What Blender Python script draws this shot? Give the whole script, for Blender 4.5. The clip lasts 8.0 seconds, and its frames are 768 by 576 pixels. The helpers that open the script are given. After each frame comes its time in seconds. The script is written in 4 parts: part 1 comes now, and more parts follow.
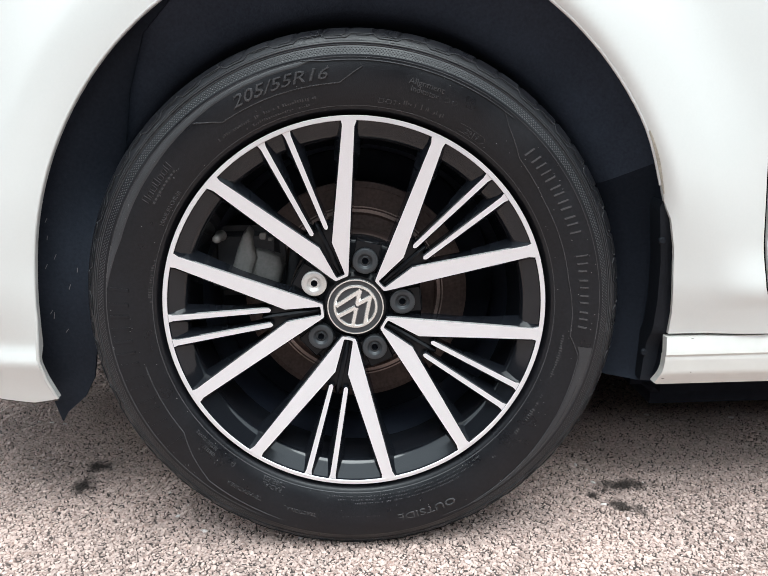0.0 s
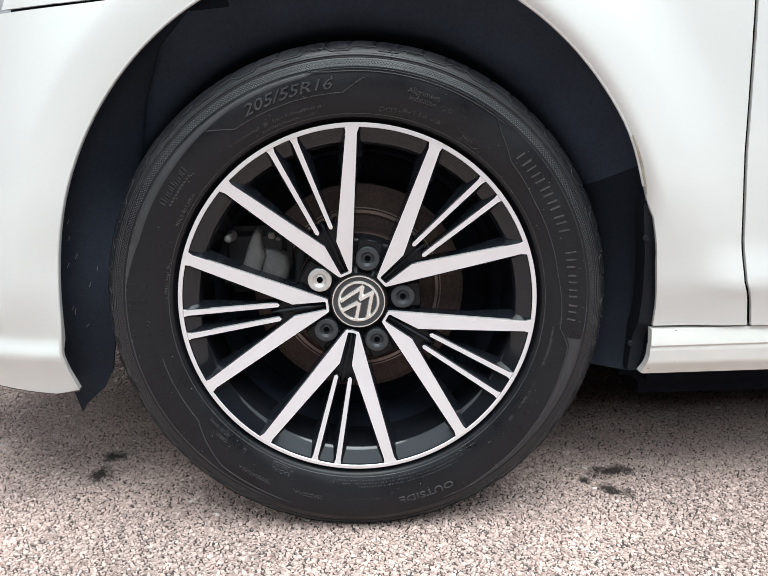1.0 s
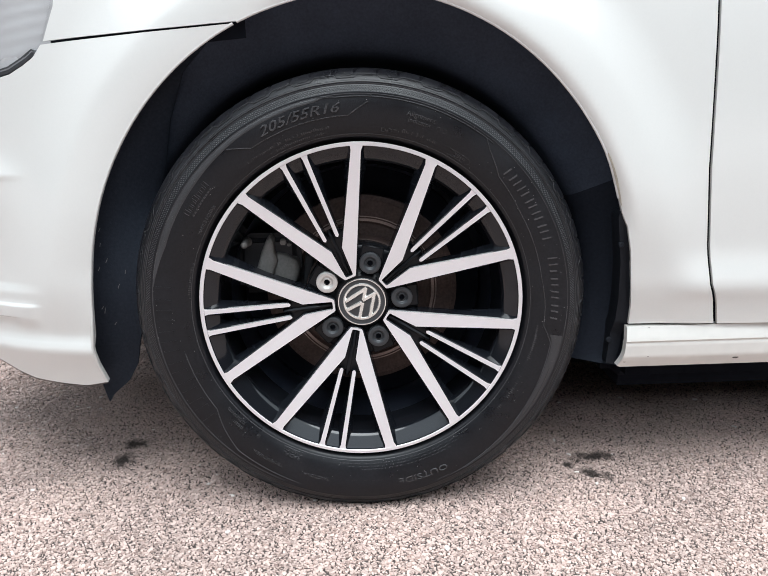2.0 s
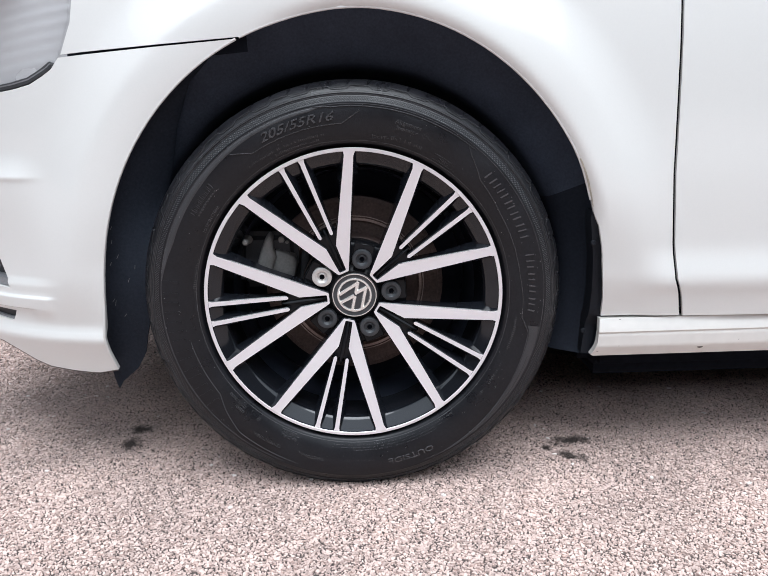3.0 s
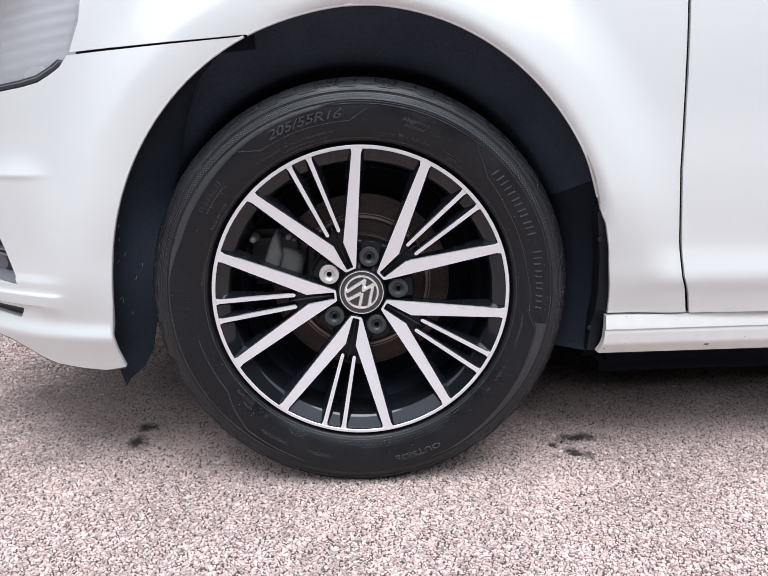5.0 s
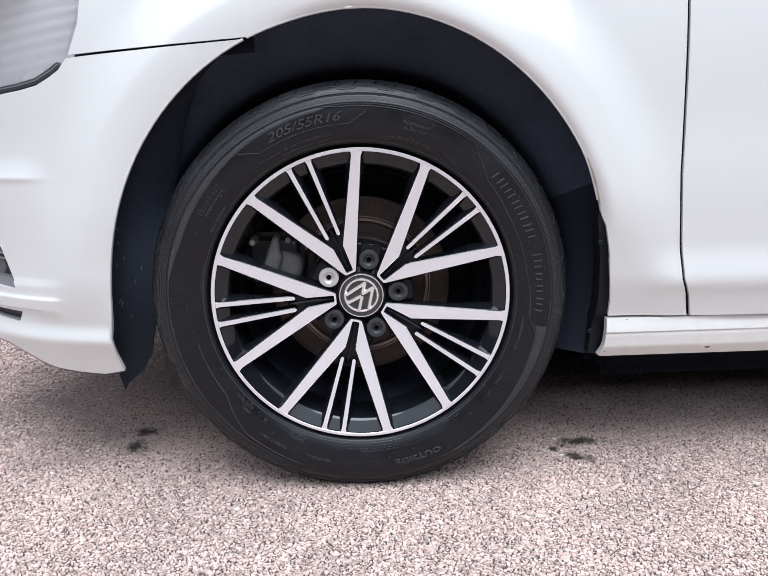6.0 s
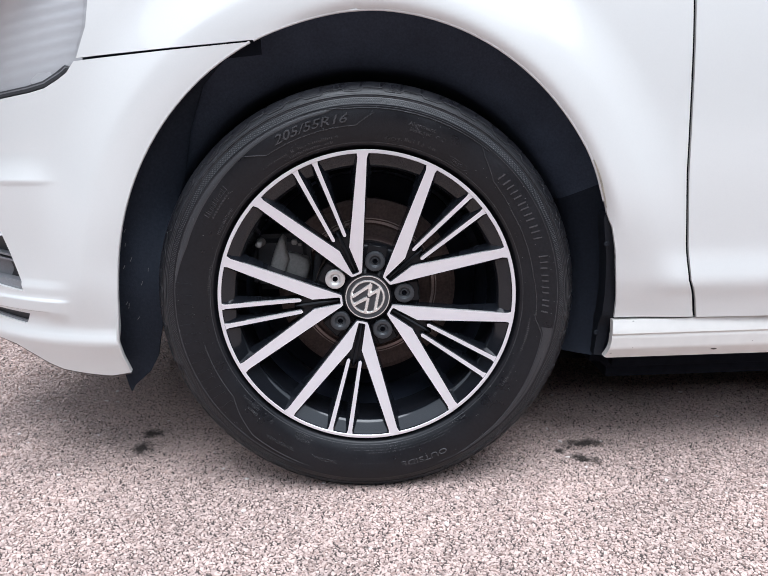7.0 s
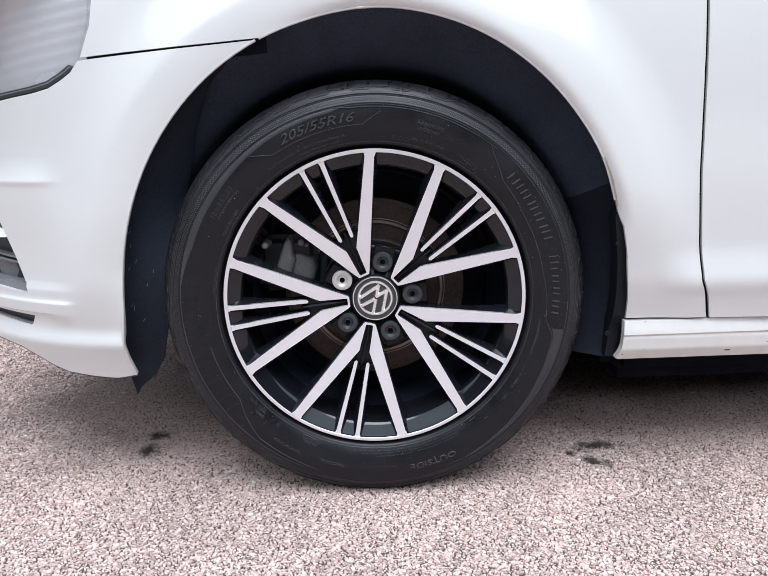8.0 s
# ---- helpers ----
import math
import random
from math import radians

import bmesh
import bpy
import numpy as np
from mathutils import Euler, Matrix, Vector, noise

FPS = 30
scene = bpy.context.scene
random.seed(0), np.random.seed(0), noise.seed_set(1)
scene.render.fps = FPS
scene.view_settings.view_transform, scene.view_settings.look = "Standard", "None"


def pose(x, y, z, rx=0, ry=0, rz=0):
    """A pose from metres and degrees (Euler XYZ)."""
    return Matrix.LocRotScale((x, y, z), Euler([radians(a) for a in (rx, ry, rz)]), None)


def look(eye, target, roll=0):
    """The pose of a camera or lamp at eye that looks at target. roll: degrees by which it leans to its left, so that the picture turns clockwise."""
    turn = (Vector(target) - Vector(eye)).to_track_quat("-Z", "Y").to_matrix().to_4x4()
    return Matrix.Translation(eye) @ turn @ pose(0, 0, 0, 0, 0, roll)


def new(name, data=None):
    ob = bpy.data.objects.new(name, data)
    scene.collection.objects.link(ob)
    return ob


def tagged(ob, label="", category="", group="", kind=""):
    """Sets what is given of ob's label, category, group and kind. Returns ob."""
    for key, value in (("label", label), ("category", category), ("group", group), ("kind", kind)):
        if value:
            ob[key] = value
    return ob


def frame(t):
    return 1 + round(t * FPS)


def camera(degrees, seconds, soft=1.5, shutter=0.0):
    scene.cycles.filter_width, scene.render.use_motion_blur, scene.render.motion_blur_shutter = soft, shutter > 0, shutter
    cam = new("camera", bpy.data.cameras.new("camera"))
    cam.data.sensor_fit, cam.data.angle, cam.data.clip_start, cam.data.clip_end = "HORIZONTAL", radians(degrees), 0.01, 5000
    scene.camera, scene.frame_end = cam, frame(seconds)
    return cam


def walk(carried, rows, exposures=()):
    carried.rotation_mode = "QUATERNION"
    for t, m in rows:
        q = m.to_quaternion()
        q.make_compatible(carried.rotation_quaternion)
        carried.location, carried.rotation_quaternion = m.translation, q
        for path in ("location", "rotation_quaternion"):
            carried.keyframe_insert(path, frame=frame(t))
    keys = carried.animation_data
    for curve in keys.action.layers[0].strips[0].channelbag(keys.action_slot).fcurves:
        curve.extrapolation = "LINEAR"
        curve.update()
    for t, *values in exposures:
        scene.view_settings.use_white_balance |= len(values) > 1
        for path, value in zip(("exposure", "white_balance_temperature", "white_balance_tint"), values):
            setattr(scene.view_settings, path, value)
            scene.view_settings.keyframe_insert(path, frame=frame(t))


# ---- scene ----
cam = camera(58.4, 8.0, soft=1.0)
PATH = [
    (0, (0.017, -0.763, 0.524), (0.056, 1.178, 0.041), -1.2),
    (0.5, (0.017, -0.779, 0.53), (0.056, 1.162, 0.051), -1.3),
    (1, (0.015, -0.816, 0.531), (0.052, 1.125, 0.05), -1.5),
    (1.5, (0.009, -0.856, 0.544), (0.046, 1.083, 0.059), -1.5),
    (3, (0.016, -0.981, 0.576), (0.069, 0.955, 0.075), -1.3),
    (3.5, (0.018, -0.987, 0.574), (0.068, 0.948, 0.071), -1.2),
    (4, (0.014, -0.989, 0.569), (0.065, 0.947, 0.072), -1.2),
    (4.5, (0.008, -0.987, 0.571), (0.058, 0.95, 0.073), -1.3),
    (6, (0.004, -0.981, 0.568), (0.06, 0.959, 0.083), -1.4),
    (6.5, (0.002, -0.981, 0.564), (0.052, 0.961, 0.089), -1.4),
    (7, (0.0, -0.983, 0.566), (0.046, 0.959, 0.091), -1.5),
    (7.5, (-0.003, -0.975, 0.564), (0.034, 0.968, 0.087), -1.6),
    (8, (-0.001, -0.969, 0.566), (0.025, 0.973, 0.088), -1.8),
]

# ---- light ----
EXPO = [(0.0, 1.55, 5940, 0), (1.7, 1.42, 5950, 2), (3.0, 1.36, 5850, 6), (4.5, 1.36, 5770, 7), (8.0, 1.34, 5710, 7)]
walk(cam, [(t, look(eye, target, roll)) for t, eye, target, roll in PATH], EXPO)

world = bpy.data.worlds.new("overcast_sky")
scene.world = world
world.use_nodes = True
wn, wl = world.node_tree.nodes, world.node_tree.links
sky = wn.new("ShaderNodeTexSky")
sky.sky_type, sky.sun_disc = "NISHITA", False
sky.sun_elevation, sky.sun_rotation = radians(73), radians(165)
sky.air_density, sky.dust_density, sky.ozone_density = 1.5, 1.0, 1.0
grey = wn.new("ShaderNodeHueSaturation")          # cloud cover takes the blue out of the sky
grey.inputs["Saturation"].default_value = 0.13
wl.new(sky.outputs["Color"], grey.inputs["Color"])
wl.new(grey.outputs["Color"], wn["Background"].inputs["Color"])
wn["Background"].inputs["Strength"].default_value = 0.118

sun = new("sun", bpy.data.lights.new("sun", "SUN"))
sun.data.energy, sun.data.angle, sun.data.color = 1.35, radians(50), (1.0, 0.96, 0.93)
sun.matrix_world = look((0.4, -1.5, 5.2), (0, 0, 0))


# ---- materials ----
def material(name, colour, rough=0.5, metal=0.0, vary=0.15, scale=8.0, fine=120.0, bump=0.0, bump_scale=200.0, coat=0.0, spec=0.5, rough_vary=0.1, second=None, island=0.0):
    """A surface with variation at two scales: broad patches and fine grain."""
    m = bpy.data.materials.new(name)
    m.use_nodes = True
    n, l = m.node_tree.nodes, m.node_tree.links
    b = n["Principled BSDF"]
    where = n.new("ShaderNodeTexCoord")

    def noise_tex(s, detail):
        t = n.new("ShaderNodeTexNoise")
        t.inputs["Scale"].default_value, t.inputs["Detail"].default_value = s, detail
        l.new(where.outputs["Object"], t.inputs["Vector"])
        return t.outputs["Fac"]
    broad, grain = noise_tex(scale, 4), noise_tex(fine, 3)
    mix = n.new("ShaderNodeMath")
    mix.operation = "MULTIPLY_ADD"
    l.new(grain, mix.inputs[0])
    mix.inputs[1].default_value = 0.5
    half = n.new("ShaderNodeMath")
    half.operation = "MULTIPLY"
    l.new(broad, half.inputs[0])
    half.inputs[1].default_value = 0.5
    l.new(half.outputs[0], mix.inputs[2])
    value = mix.outputs[0]
    if island:
        geo, add = n.new("ShaderNodeNewGeometry"), n.new("ShaderNodeMath")
        add.operation = "MULTIPLY_ADD"
        l.new(geo.outputs["Random Per Island"], add.inputs[0])
        add.inputs[1].default_value = island
        shift = n.new("ShaderNodeMath")
        shift.operation = "SUBTRACT"
        l.new(value, shift.inputs[0])
        shift.inputs[1].default_value = island / 2
        l.new(shift.outputs[0], add.inputs[2])
        value = add.outputs[0]
    ramp = n.new("ShaderNodeValToRGB")
    lo = tuple(c * (1 - vary) for c in colour)
    hi = second or tuple(min(1, c * (1 + vary)) for c in colour)
    ramp.color_ramp.elements[0].position, ramp.color_ramp.elements[1].position = 0.3, 0.7
    ramp.color_ramp.elements[0].color, ramp.color_ramp.elements[1].color = (*lo, 1), (*hi, 1)
    l.new(value, ramp.inputs[0])
    l.new(ramp.outputs[0], b.inputs["Base Color"])
    b.inputs["Metallic"].default_value = metal
    b.inputs["Specular IOR Level"].default_value = spec
    b.inputs["Coat Weight"].default_value, b.inputs["Coat Roughness"].default_value = coat, 0.03
    rr = n.new("ShaderNodeMapRange")
    rr.inputs["From Min"].default_value, rr.inputs["From Max"].default_value = 0.3, 0.7
    rr.inputs["To Min"].default_value, rr.inputs["To Max"].default_value = max(0.02, rough * (1 - rough_vary)), min(1, rough * (1 + rough_vary))
    l.new(broad, rr.inputs["Value"])
    l.new(rr.outputs[0], b.inputs["Roughness"])
    if bump:
        relief, bn = noise_tex(bump_scale, 3), n.new("ShaderNodeBump")
        bn.inputs["Strength"].default_value, bn.inputs["Distance"].default_value = 1.0, bump
        l.new(relief, bn.inputs["Height"])
        l.new(bn.outputs[0], b.inputs["Normal"])
    return m


PAINT = material("white_car_paint", (0.77, 0.768, 0.745), 0.36, 0, 0.015, 2.5, 400, coat=1.0)
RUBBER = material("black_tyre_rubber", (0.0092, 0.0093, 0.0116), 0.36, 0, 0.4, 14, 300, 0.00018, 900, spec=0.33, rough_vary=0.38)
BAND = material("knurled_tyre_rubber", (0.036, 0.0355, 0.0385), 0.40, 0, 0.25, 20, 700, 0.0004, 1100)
# raised marks: glints on their edges painted in as a paler rubber
RUBBER_HIGHLIT = material("highlit_raised_rubber", (0.052, 0.051, 0.054), 0.24, 0, 0.25, 20, 400, spec=0.5, rough_vary=0.2)
ALLOY = material("machined_alloy", (0.87, 0.83, 0.845), 0.36, 0.45, 0.04, 15, 900, 0.00003, 1500)
BLACK = material("gloss_black_lacquer", (0.0085, 0.0095, 0.0125), 0.10, 0, 0.2, 10, 300, spec=0.45, coat=0.2, rough_vary=0.4)
HUB_BLACK = material("satin_black_lacquer", (0.0085, 0.009, 0.011), 0.22, 0, 0.2, 10, 300, spec=0.22)
BARREL = material("satin_black_barrel", (0.018, 0.021, 0.031), 0.30, 0, 0.3, 12, 200, spec=0.4)
# lining paler above, darker behind the wheel: the arch's shade put into colour
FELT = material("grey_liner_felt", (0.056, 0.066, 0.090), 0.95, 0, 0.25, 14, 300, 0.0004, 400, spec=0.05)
FLANGE = material("worn_black_plastic", (0.012, 0.014, 0.019), 0.6, 0, 0.3, 9, 250, 0.0002, 500, spec=0.2)
LINER_SHADED = material("shaded_liner_blue_grey", (0.019, 0.023, 0.033), 0.8, 0, 0.25, 9, 250, 0.0002, 500, spec=0.15)
FLAP = material("black_rubber_flap", (0.021, 0.0255, 0.036), 0.75, 0, 0.3, 9, 250, 0.0002, 500, spec=0.12)
WARM_WHITE = material("warm_white_paint", (0.755, 0.73, 0.69), 0.42, 0, 0.05, 6, 60, coat=0.6)
SATIN = material("satin_black_plastic", (0.045, 0.046, 0.050), 0.35, 0, 0.2, 20, 300)
GREY_PLASTIC = material("dark_grey_plastic", (0.030, 0.031, 0.034), 0.5, 0, 0.2, 20, 300)
LIGHT_PLASTIC = material("mid_grey_plastic", (0.20, 0.20, 0.21), 0.45, 0, 0.15, 20, 300)
CHROME = material("chrome", (0.88, 0.86, 0.82), 0.16, 0.75, 0.05, 30, 300)
BOLT = material("dark_grey_bolt", (0.046, 0.049, 0.054), 0.36, 0.2, 0.25, 60, 600)
SILVER = material("silver_lock_bolt", (0.72, 0.70, 0.68), 0.4, 0.7, 0.12, 80, 700)
RUST = material("rusty_disc", (0.062, 0.039, 0.033), 0.6, 0.3, 0.4, 20, 260, 0.0002, 300, second=(0.12, 0.081, 0.071))
WORN = material("worn_disc_steel", (0.30, 0.24, 0.22), 0.42, 0.7, 0.3, 25, 300)
CAST = material("cast_alloy_caliper", (0.20, 0.192, 0.184), 0.6, 0.3, 0.3, 30, 300, 0.0003, 350)
CAST_DARK = material("dark_caliper_iron", (0.022, 0.023, 0.027), 0.6, 0.2, 0.35, 30, 300, 0.0003, 350)
UNDER = material("dark_underbody", (0.009, 0.0105, 0.015), 0.9, 0, 0.3, 5, 80, spec=0.05)
LAMP_DARK = material("lamp_interior", (0.62, 0.61, 0.62), 0.25, 0.30, 0.10, 6, 18)
SPECK = material("pale_dust_speck", (0.16, 0.155, 0.155), 0.8, 0, 0.5, 60, 400)
CHIP = material("bared_primer", (0.10, 0.085, 0.075), 0.8, 0, 0.4, 60, 400)
DIRT = material("rusty_dirt", (0.58, 0.53, 0.45), 0.8, 0, 0.3, 60, 400)

GLASS = bpy.data.materials.new("clear_lamp_cover")
GLASS.use_nodes = True
g = GLASS.node_tree.nodes["Principled BSDF"]
g.inputs["Base Color"].default_value = (0.75, 0.77, 0.78, 1)
g.inputs["Roughness"].default_value, g.inputs["Alpha"].default_value = 0.03, 0.14


def stained(m, stains):
    """Oily spots of their own ragged shape at the places given."""
    n, l = m.node_tree.nodes, m.node_tree.links
    b = n["Principled BSDF"]
    src = b.inputs["Base Color"].links[0].from_socket
    where = n.new("ShaderNodeNewGeometry")
    for x, y, rx, ry, turn in stains:
        mp = n.new("ShaderNodeMapping")
        mp.vector_type = "TEXTURE"
        mp.inputs["Location"].default_value = (x, y, 0)
        mp.inputs["Rotation"].default_value = (0, 0, radians(turn))
        mp.inputs["Scale"].default_value = (rx, ry, 1)
        l.new(where.outputs["Position"], mp.inputs["Vector"])
        length = n.new("ShaderNodeVectorMath")
        length.operation = "LENGTH"
        l.new(mp.outputs[0], length.inputs[0])
        rag = n.new("ShaderNodeTexNoise")
        rag.inputs["Scale"].default_value, rag.inputs["Detail"].default_value = 70, 4
        l.new(where.outputs["Position"], rag.inputs["Vector"])
        add = n.new("ShaderNodeMath")
        add.operation = "MULTIPLY_ADD"
        l.new(rag.outputs["Fac"], add.inputs[0])
        add.inputs[1].default_value = 2.4
        l.new(length.outputs["Value"], add.inputs[2])
        edge = n.new("ShaderNodeMapRange")
        edge.inputs["From Min"].default_value, edge.inputs["From Max"].default_value = 1.60, 2.50
        edge.inputs["To Min"].default_value, edge.inputs["To Max"].default_value = 0.94, 0.0
        l.new(add.outputs[0], edge.inputs["Value"])
        mix = n.new("ShaderNodeMix")
        mix.data_type = "RGBA"
        l.new(edge.outputs[0], mix.inputs[0])
        l.new(src, mix.inputs[6])
        mix.inputs[7].default_value = (0.030, 0.022, 0.019, 1)
        src = mix.outputs[2]
    l.new(src, b.inputs["Base Color"])
    return m


STAINS = [(0.368, 0.122, 0.042, 0.015, 4), (0.322, 0.098, 0.010, 0.008, 0), (0.356, 0.066, 0.028, 0.014, -35), (-0.416, 0.166, 0.017, 0.026, 15), (-0.414, 0.226, 0.024, 0.018, 10)]
ASPHALT = material("asphalt", (0.25, 0.195, 0.179), 0.9, 0, 0.30, 9.0, 170, 0.0016, 170, second=(0.40, 0.311, 0.284))
BITUMEN = stained(material("dark_bitumen", (0.046, 0.036, 0.033), 0.9, 0, 0.3, 6.0, 350, 0.0010, 300, second=(0.105, 0.081, 0.074)), STAINS)
STONE = stained(material("worn_stone_chips", (0.60, 0.461, 0.412), 0.85, 0, 0.40, 5.0, 260, 0.0008, 420, second=(0.70, 0.536, 0.477), island=0.32), STAINS)


# ---- building helpers ----
def part(name, bm, mats, parent, label="", m=None, sharp=35, normals=True):
    """Links a bmesh as one mesh object under a thing or a part."""
    if normals:
        bmesh.ops.recalc_face_normals(bm, faces=bm.faces)
    me = bpy.data.meshes.new(name)
    bm.to_mesh(me)
    bm.free()
    return link(name, me, mats, parent, label, m, sharp)


def link(name, me, mats, parent, label="", m=None, sharp=35):
    for x in (mats if isinstance(mats, (list, tuple)) else [mats]):
        me.materials.append(x)
    me.shade_smooth()
    me.set_sharp_from_angle(angle=radians(sharp))
    ob = new(name, me)
    ob.parent = parent
    if m is not None:
        ob.matrix_basis = m
    return tagged(ob, label)


def again(ob, m):
    """One more part on the same mesh."""
    o = ob.copy()
    scene.collection.objects.link(o)
    o.matrix_basis = m
    return o


def smooth(t):
    t = min(1.0, max(0.0, t))
    return t * t * (3 - 2 * t)


def revolve(profile, steps, closed=False, mats=None, bm=None, turn=None):
    """Turns a profile of (y, r) about the wheel's axis (y). turn(i, j, y, r, a) may alter a point."""
    bm = bm or bmesh.new()
    rings = []
    for i in range(steps):
        a = 2 * math.pi * i / steps
        row = []
        for j, (y, r) in enumerate(profile):
            if turn:
                y, r = turn(i, j, y, r, a)
            row.append(bm.verts.new((r * math.cos(a), y, r * math.sin(a))))
        rings.append(row)
    k = len(profile)
    for i in range(steps):
        p, q = rings[i], rings[(i + 1) % steps]
        for j in range(k if closed else k - 1):
            f = bm.faces.new((p[j], p[(j + 1) % k], q[(j + 1) % k], q[j]))
            if mats:
                f.material_index = mats[j]
    return bm


def disc(bm, y, r, steps=32, cx=0.0, cz=0.0):
    vs = [bm.verts.new((cx + r * math.cos(2 * math.pi * i / steps), y, cz + r * math.sin(2 * math.pi * i / steps))) for i in range(steps)]
    bm.faces.new(vs)
    return vs


def block(bm, lo, hi, bevel=0.0):
    made = bmesh.ops.create_cube(bm, size=1.0)["verts"]
    for v in made:
        v.co = [lo[k] + (v.co[k] + 0.5) * (hi[k] - lo[k]) for k in range(3)]
    if bevel:
        es = list({e for v in made for e in v.link_edges})
        bmesh.ops.bevel(bm, geom=es, offset=bevel, segments=3, affect="EDGES")
    return bm


def interp(table, x):
    for (a, b), (c, d) in zip(table, table[1:]):
        if x <= c:
            return b + (d - b) * (x - a) / (c - a)
    return table[-1][1]


# ---- the car's side: depth of the sheet metal at a place of the side view ----
ARCH_X, ARCH_Z, ARCH_MID = 0.376, 0.411, 0.30


def side(x, z):
    y = 0.012 - 0.008 * smooth((x - 0.36) / 0.3)
    if x < -0.33:
        y += 1.3 * (-x - 0.33) ** 2
    if x > 0:
        y += 0.013 * smooth((0.33 - z) / 0.09)
    if z > 0.6:
        y += 0.3 * (z - 0.6) ** 2
    rho = math.hypot(x / ARCH_X, (z - ARCH_MID) / ARCH_Z)
    edge = 1.132 if x < 0 else 1.152
    k = edge - rho
    if z > 0.2 and k > 0:                             # band round the arch, set back behind a soft edge
        y += ((0.080 - 0.048 * smooth(x / 0.2)) * k * k / (k + 0.007)) * smooth((z - 0.25) / 0.12)
    if x > -0.15 and z > 0.2 and rho < 1.045:         # rounded inner edge of the wing
        y += 0.0065 * ((1.045 - rho) / 0.032) ** 2 * smooth((x + 0.15) / 0.2) * smooth((z - 0.36) / 0.1)
    # swage low on the door: swells out downwards to a crease
    k = smooth((x - 0.41) / 0.065)
    if k and z < 0.40:
        y -= k * (0.009 * smooth((0.38 - z) / 0.066) ** 1.4 if z > 0.314 else 0.009 - 0.003 * smooth((0.314 - z) / 0.02))
    # crease of the bumper under the headlight, fading towards the arch
    k = smooth((-x - 0.43) / 0.07)
    if k and 0.337 < z < 0.530:
        y -= k * (0.0075 * ((0.530 - z) / 0.037) ** 1.6 if z > 0.493 else 0.0075 * (1 - 0.25 * smooth((0.4935 - z) / 0.010) - 1.25 * smooth((0.505 - z) / 0.17)))
    k = smooth((-x - 0.447) / 0.022)                  # sharp ledge beside the lower opening
    if k and z < 0.3155:
        y -= k * (0.0040 * smooth((0.3155 - z) / 0.0060) if z > 0.2955 else 0.0040 - 0.0040 * smooth((0.2955 - z) / 0.020))
        y += 0.0022 * smooth((-x - 0.484) / 0.016) * (smooth((0.2945 - z) / 0.0012) if z > 0.285 else 1 - smooth((0.285 - z) / 0.010))
    # lower lip of the bumper
    if x < 0 and z < 0.275:
        y -= 0.009 * smooth((0.272 - z) / 0.022)
        y += 0.28 * max(0, 0.2485 - z)
    return y


def tuck(x, z):
    """The body draws in towards its lower edge."""
    return 0.025 * smooth((0.35 - z) / 0.16) if x < 0 else 0.014 * smooth((0.50 - z) / 0.27)


def swell(x, z):
    """The same, and the wing's flare over the wheel."""
    rho = math.hypot(x / ARCH_X, (z - ARCH_MID) / ARCH_Z)
    return tuck(x, z) - (0.017 if x < 0 else 0.022) * (1 - smooth((rho - 1) / 0.32)) * smooth((z - 0.22) / 0.24)


def placed(x, y, z, shift=None):
    """A point of the side view at its depth, its height and length drawn in or out with it."""
    dy = (shift or swell)(x, z)
    k = 1 + dy / (y + 0.975)
    return Vector((0.006 + (x - 0.006) * k, y + dy, 0.568 + (z - 0.568) * k))


def panel(outline, surface, step=0.006, rim=0.0, depth=0.012, creases=(), shift=None):
    """Sheet metal over an outline in the side view (x, z), with a rolled edge."""
    bm = bmesh.new()
    f = bm.faces.new([bm.verts.new((x, 0, z)) for x, z in outline])
    xs, zs = [p[0] for p in outline], [p[1] for p in outline]
    for axis, lo, hi in ((0, min(xs), max(xs)), (2, min(zs), max(zs))):
        for k in range(1, int((hi - lo) / step) + 1):
            co, no = [0, 0, 0], [0, 0, 0]
            co[axis], no[axis] = lo + k * step + 0.00013, 1
            bmesh.ops.bisect_plane(bm, geom=bm.verts[:] + bm.edges[:] + bm.faces[:], dist=1e-6, plane_co=co, plane_no=no)
    for z in creases:
        bmesh.ops.bisect_plane(bm, geom=bm.verts[:] + bm.edges[:] + bm.faces[:], dist=1e-6, plane_co=(0, 0, z), plane_no=(0, 0, 1))
    bmesh.ops.remove_doubles(bm, verts=bm.verts, dist=0.0004)
    if rim:
        bmesh.ops.inset_region(bm, faces=bm.faces[:], thickness=rim, use_boundary=True, use_even_offset=True)
    for v in bm.verts:
        v.co.y = surface(v.co.x, v.co.z)
    edge = [e for e in bm.edges if e.is_boundary]
    for v in {v for e in edge for v in e.verts}:
        v.co.y += rim * 0.5
    out = bmesh.ops.extrude_edge_only(bm, edges=edge)["geom"]
    for v in out:
        if isinstance(v, bmesh.types.BMVert):
            v.co.y += depth
    for v in bm.verts:
        v.co = placed(*v.co, shift)
    return bm


def arch(a0, a1, n):
    """Points along the arch's edge, a little wider behind the wheel."""
    out = []
    for k in range(n + 1):
        a = a0 + (a1 - a0) * k / n
        w = 1 + 0.0135 * smooth((a - 16) / 16) * smooth((108 - a) / 25)
        out.append((w * ARCH_X * math.cos(radians(a)), ARCH_MID + w * ARCH_Z * math.sin(radians(a))))
    return out


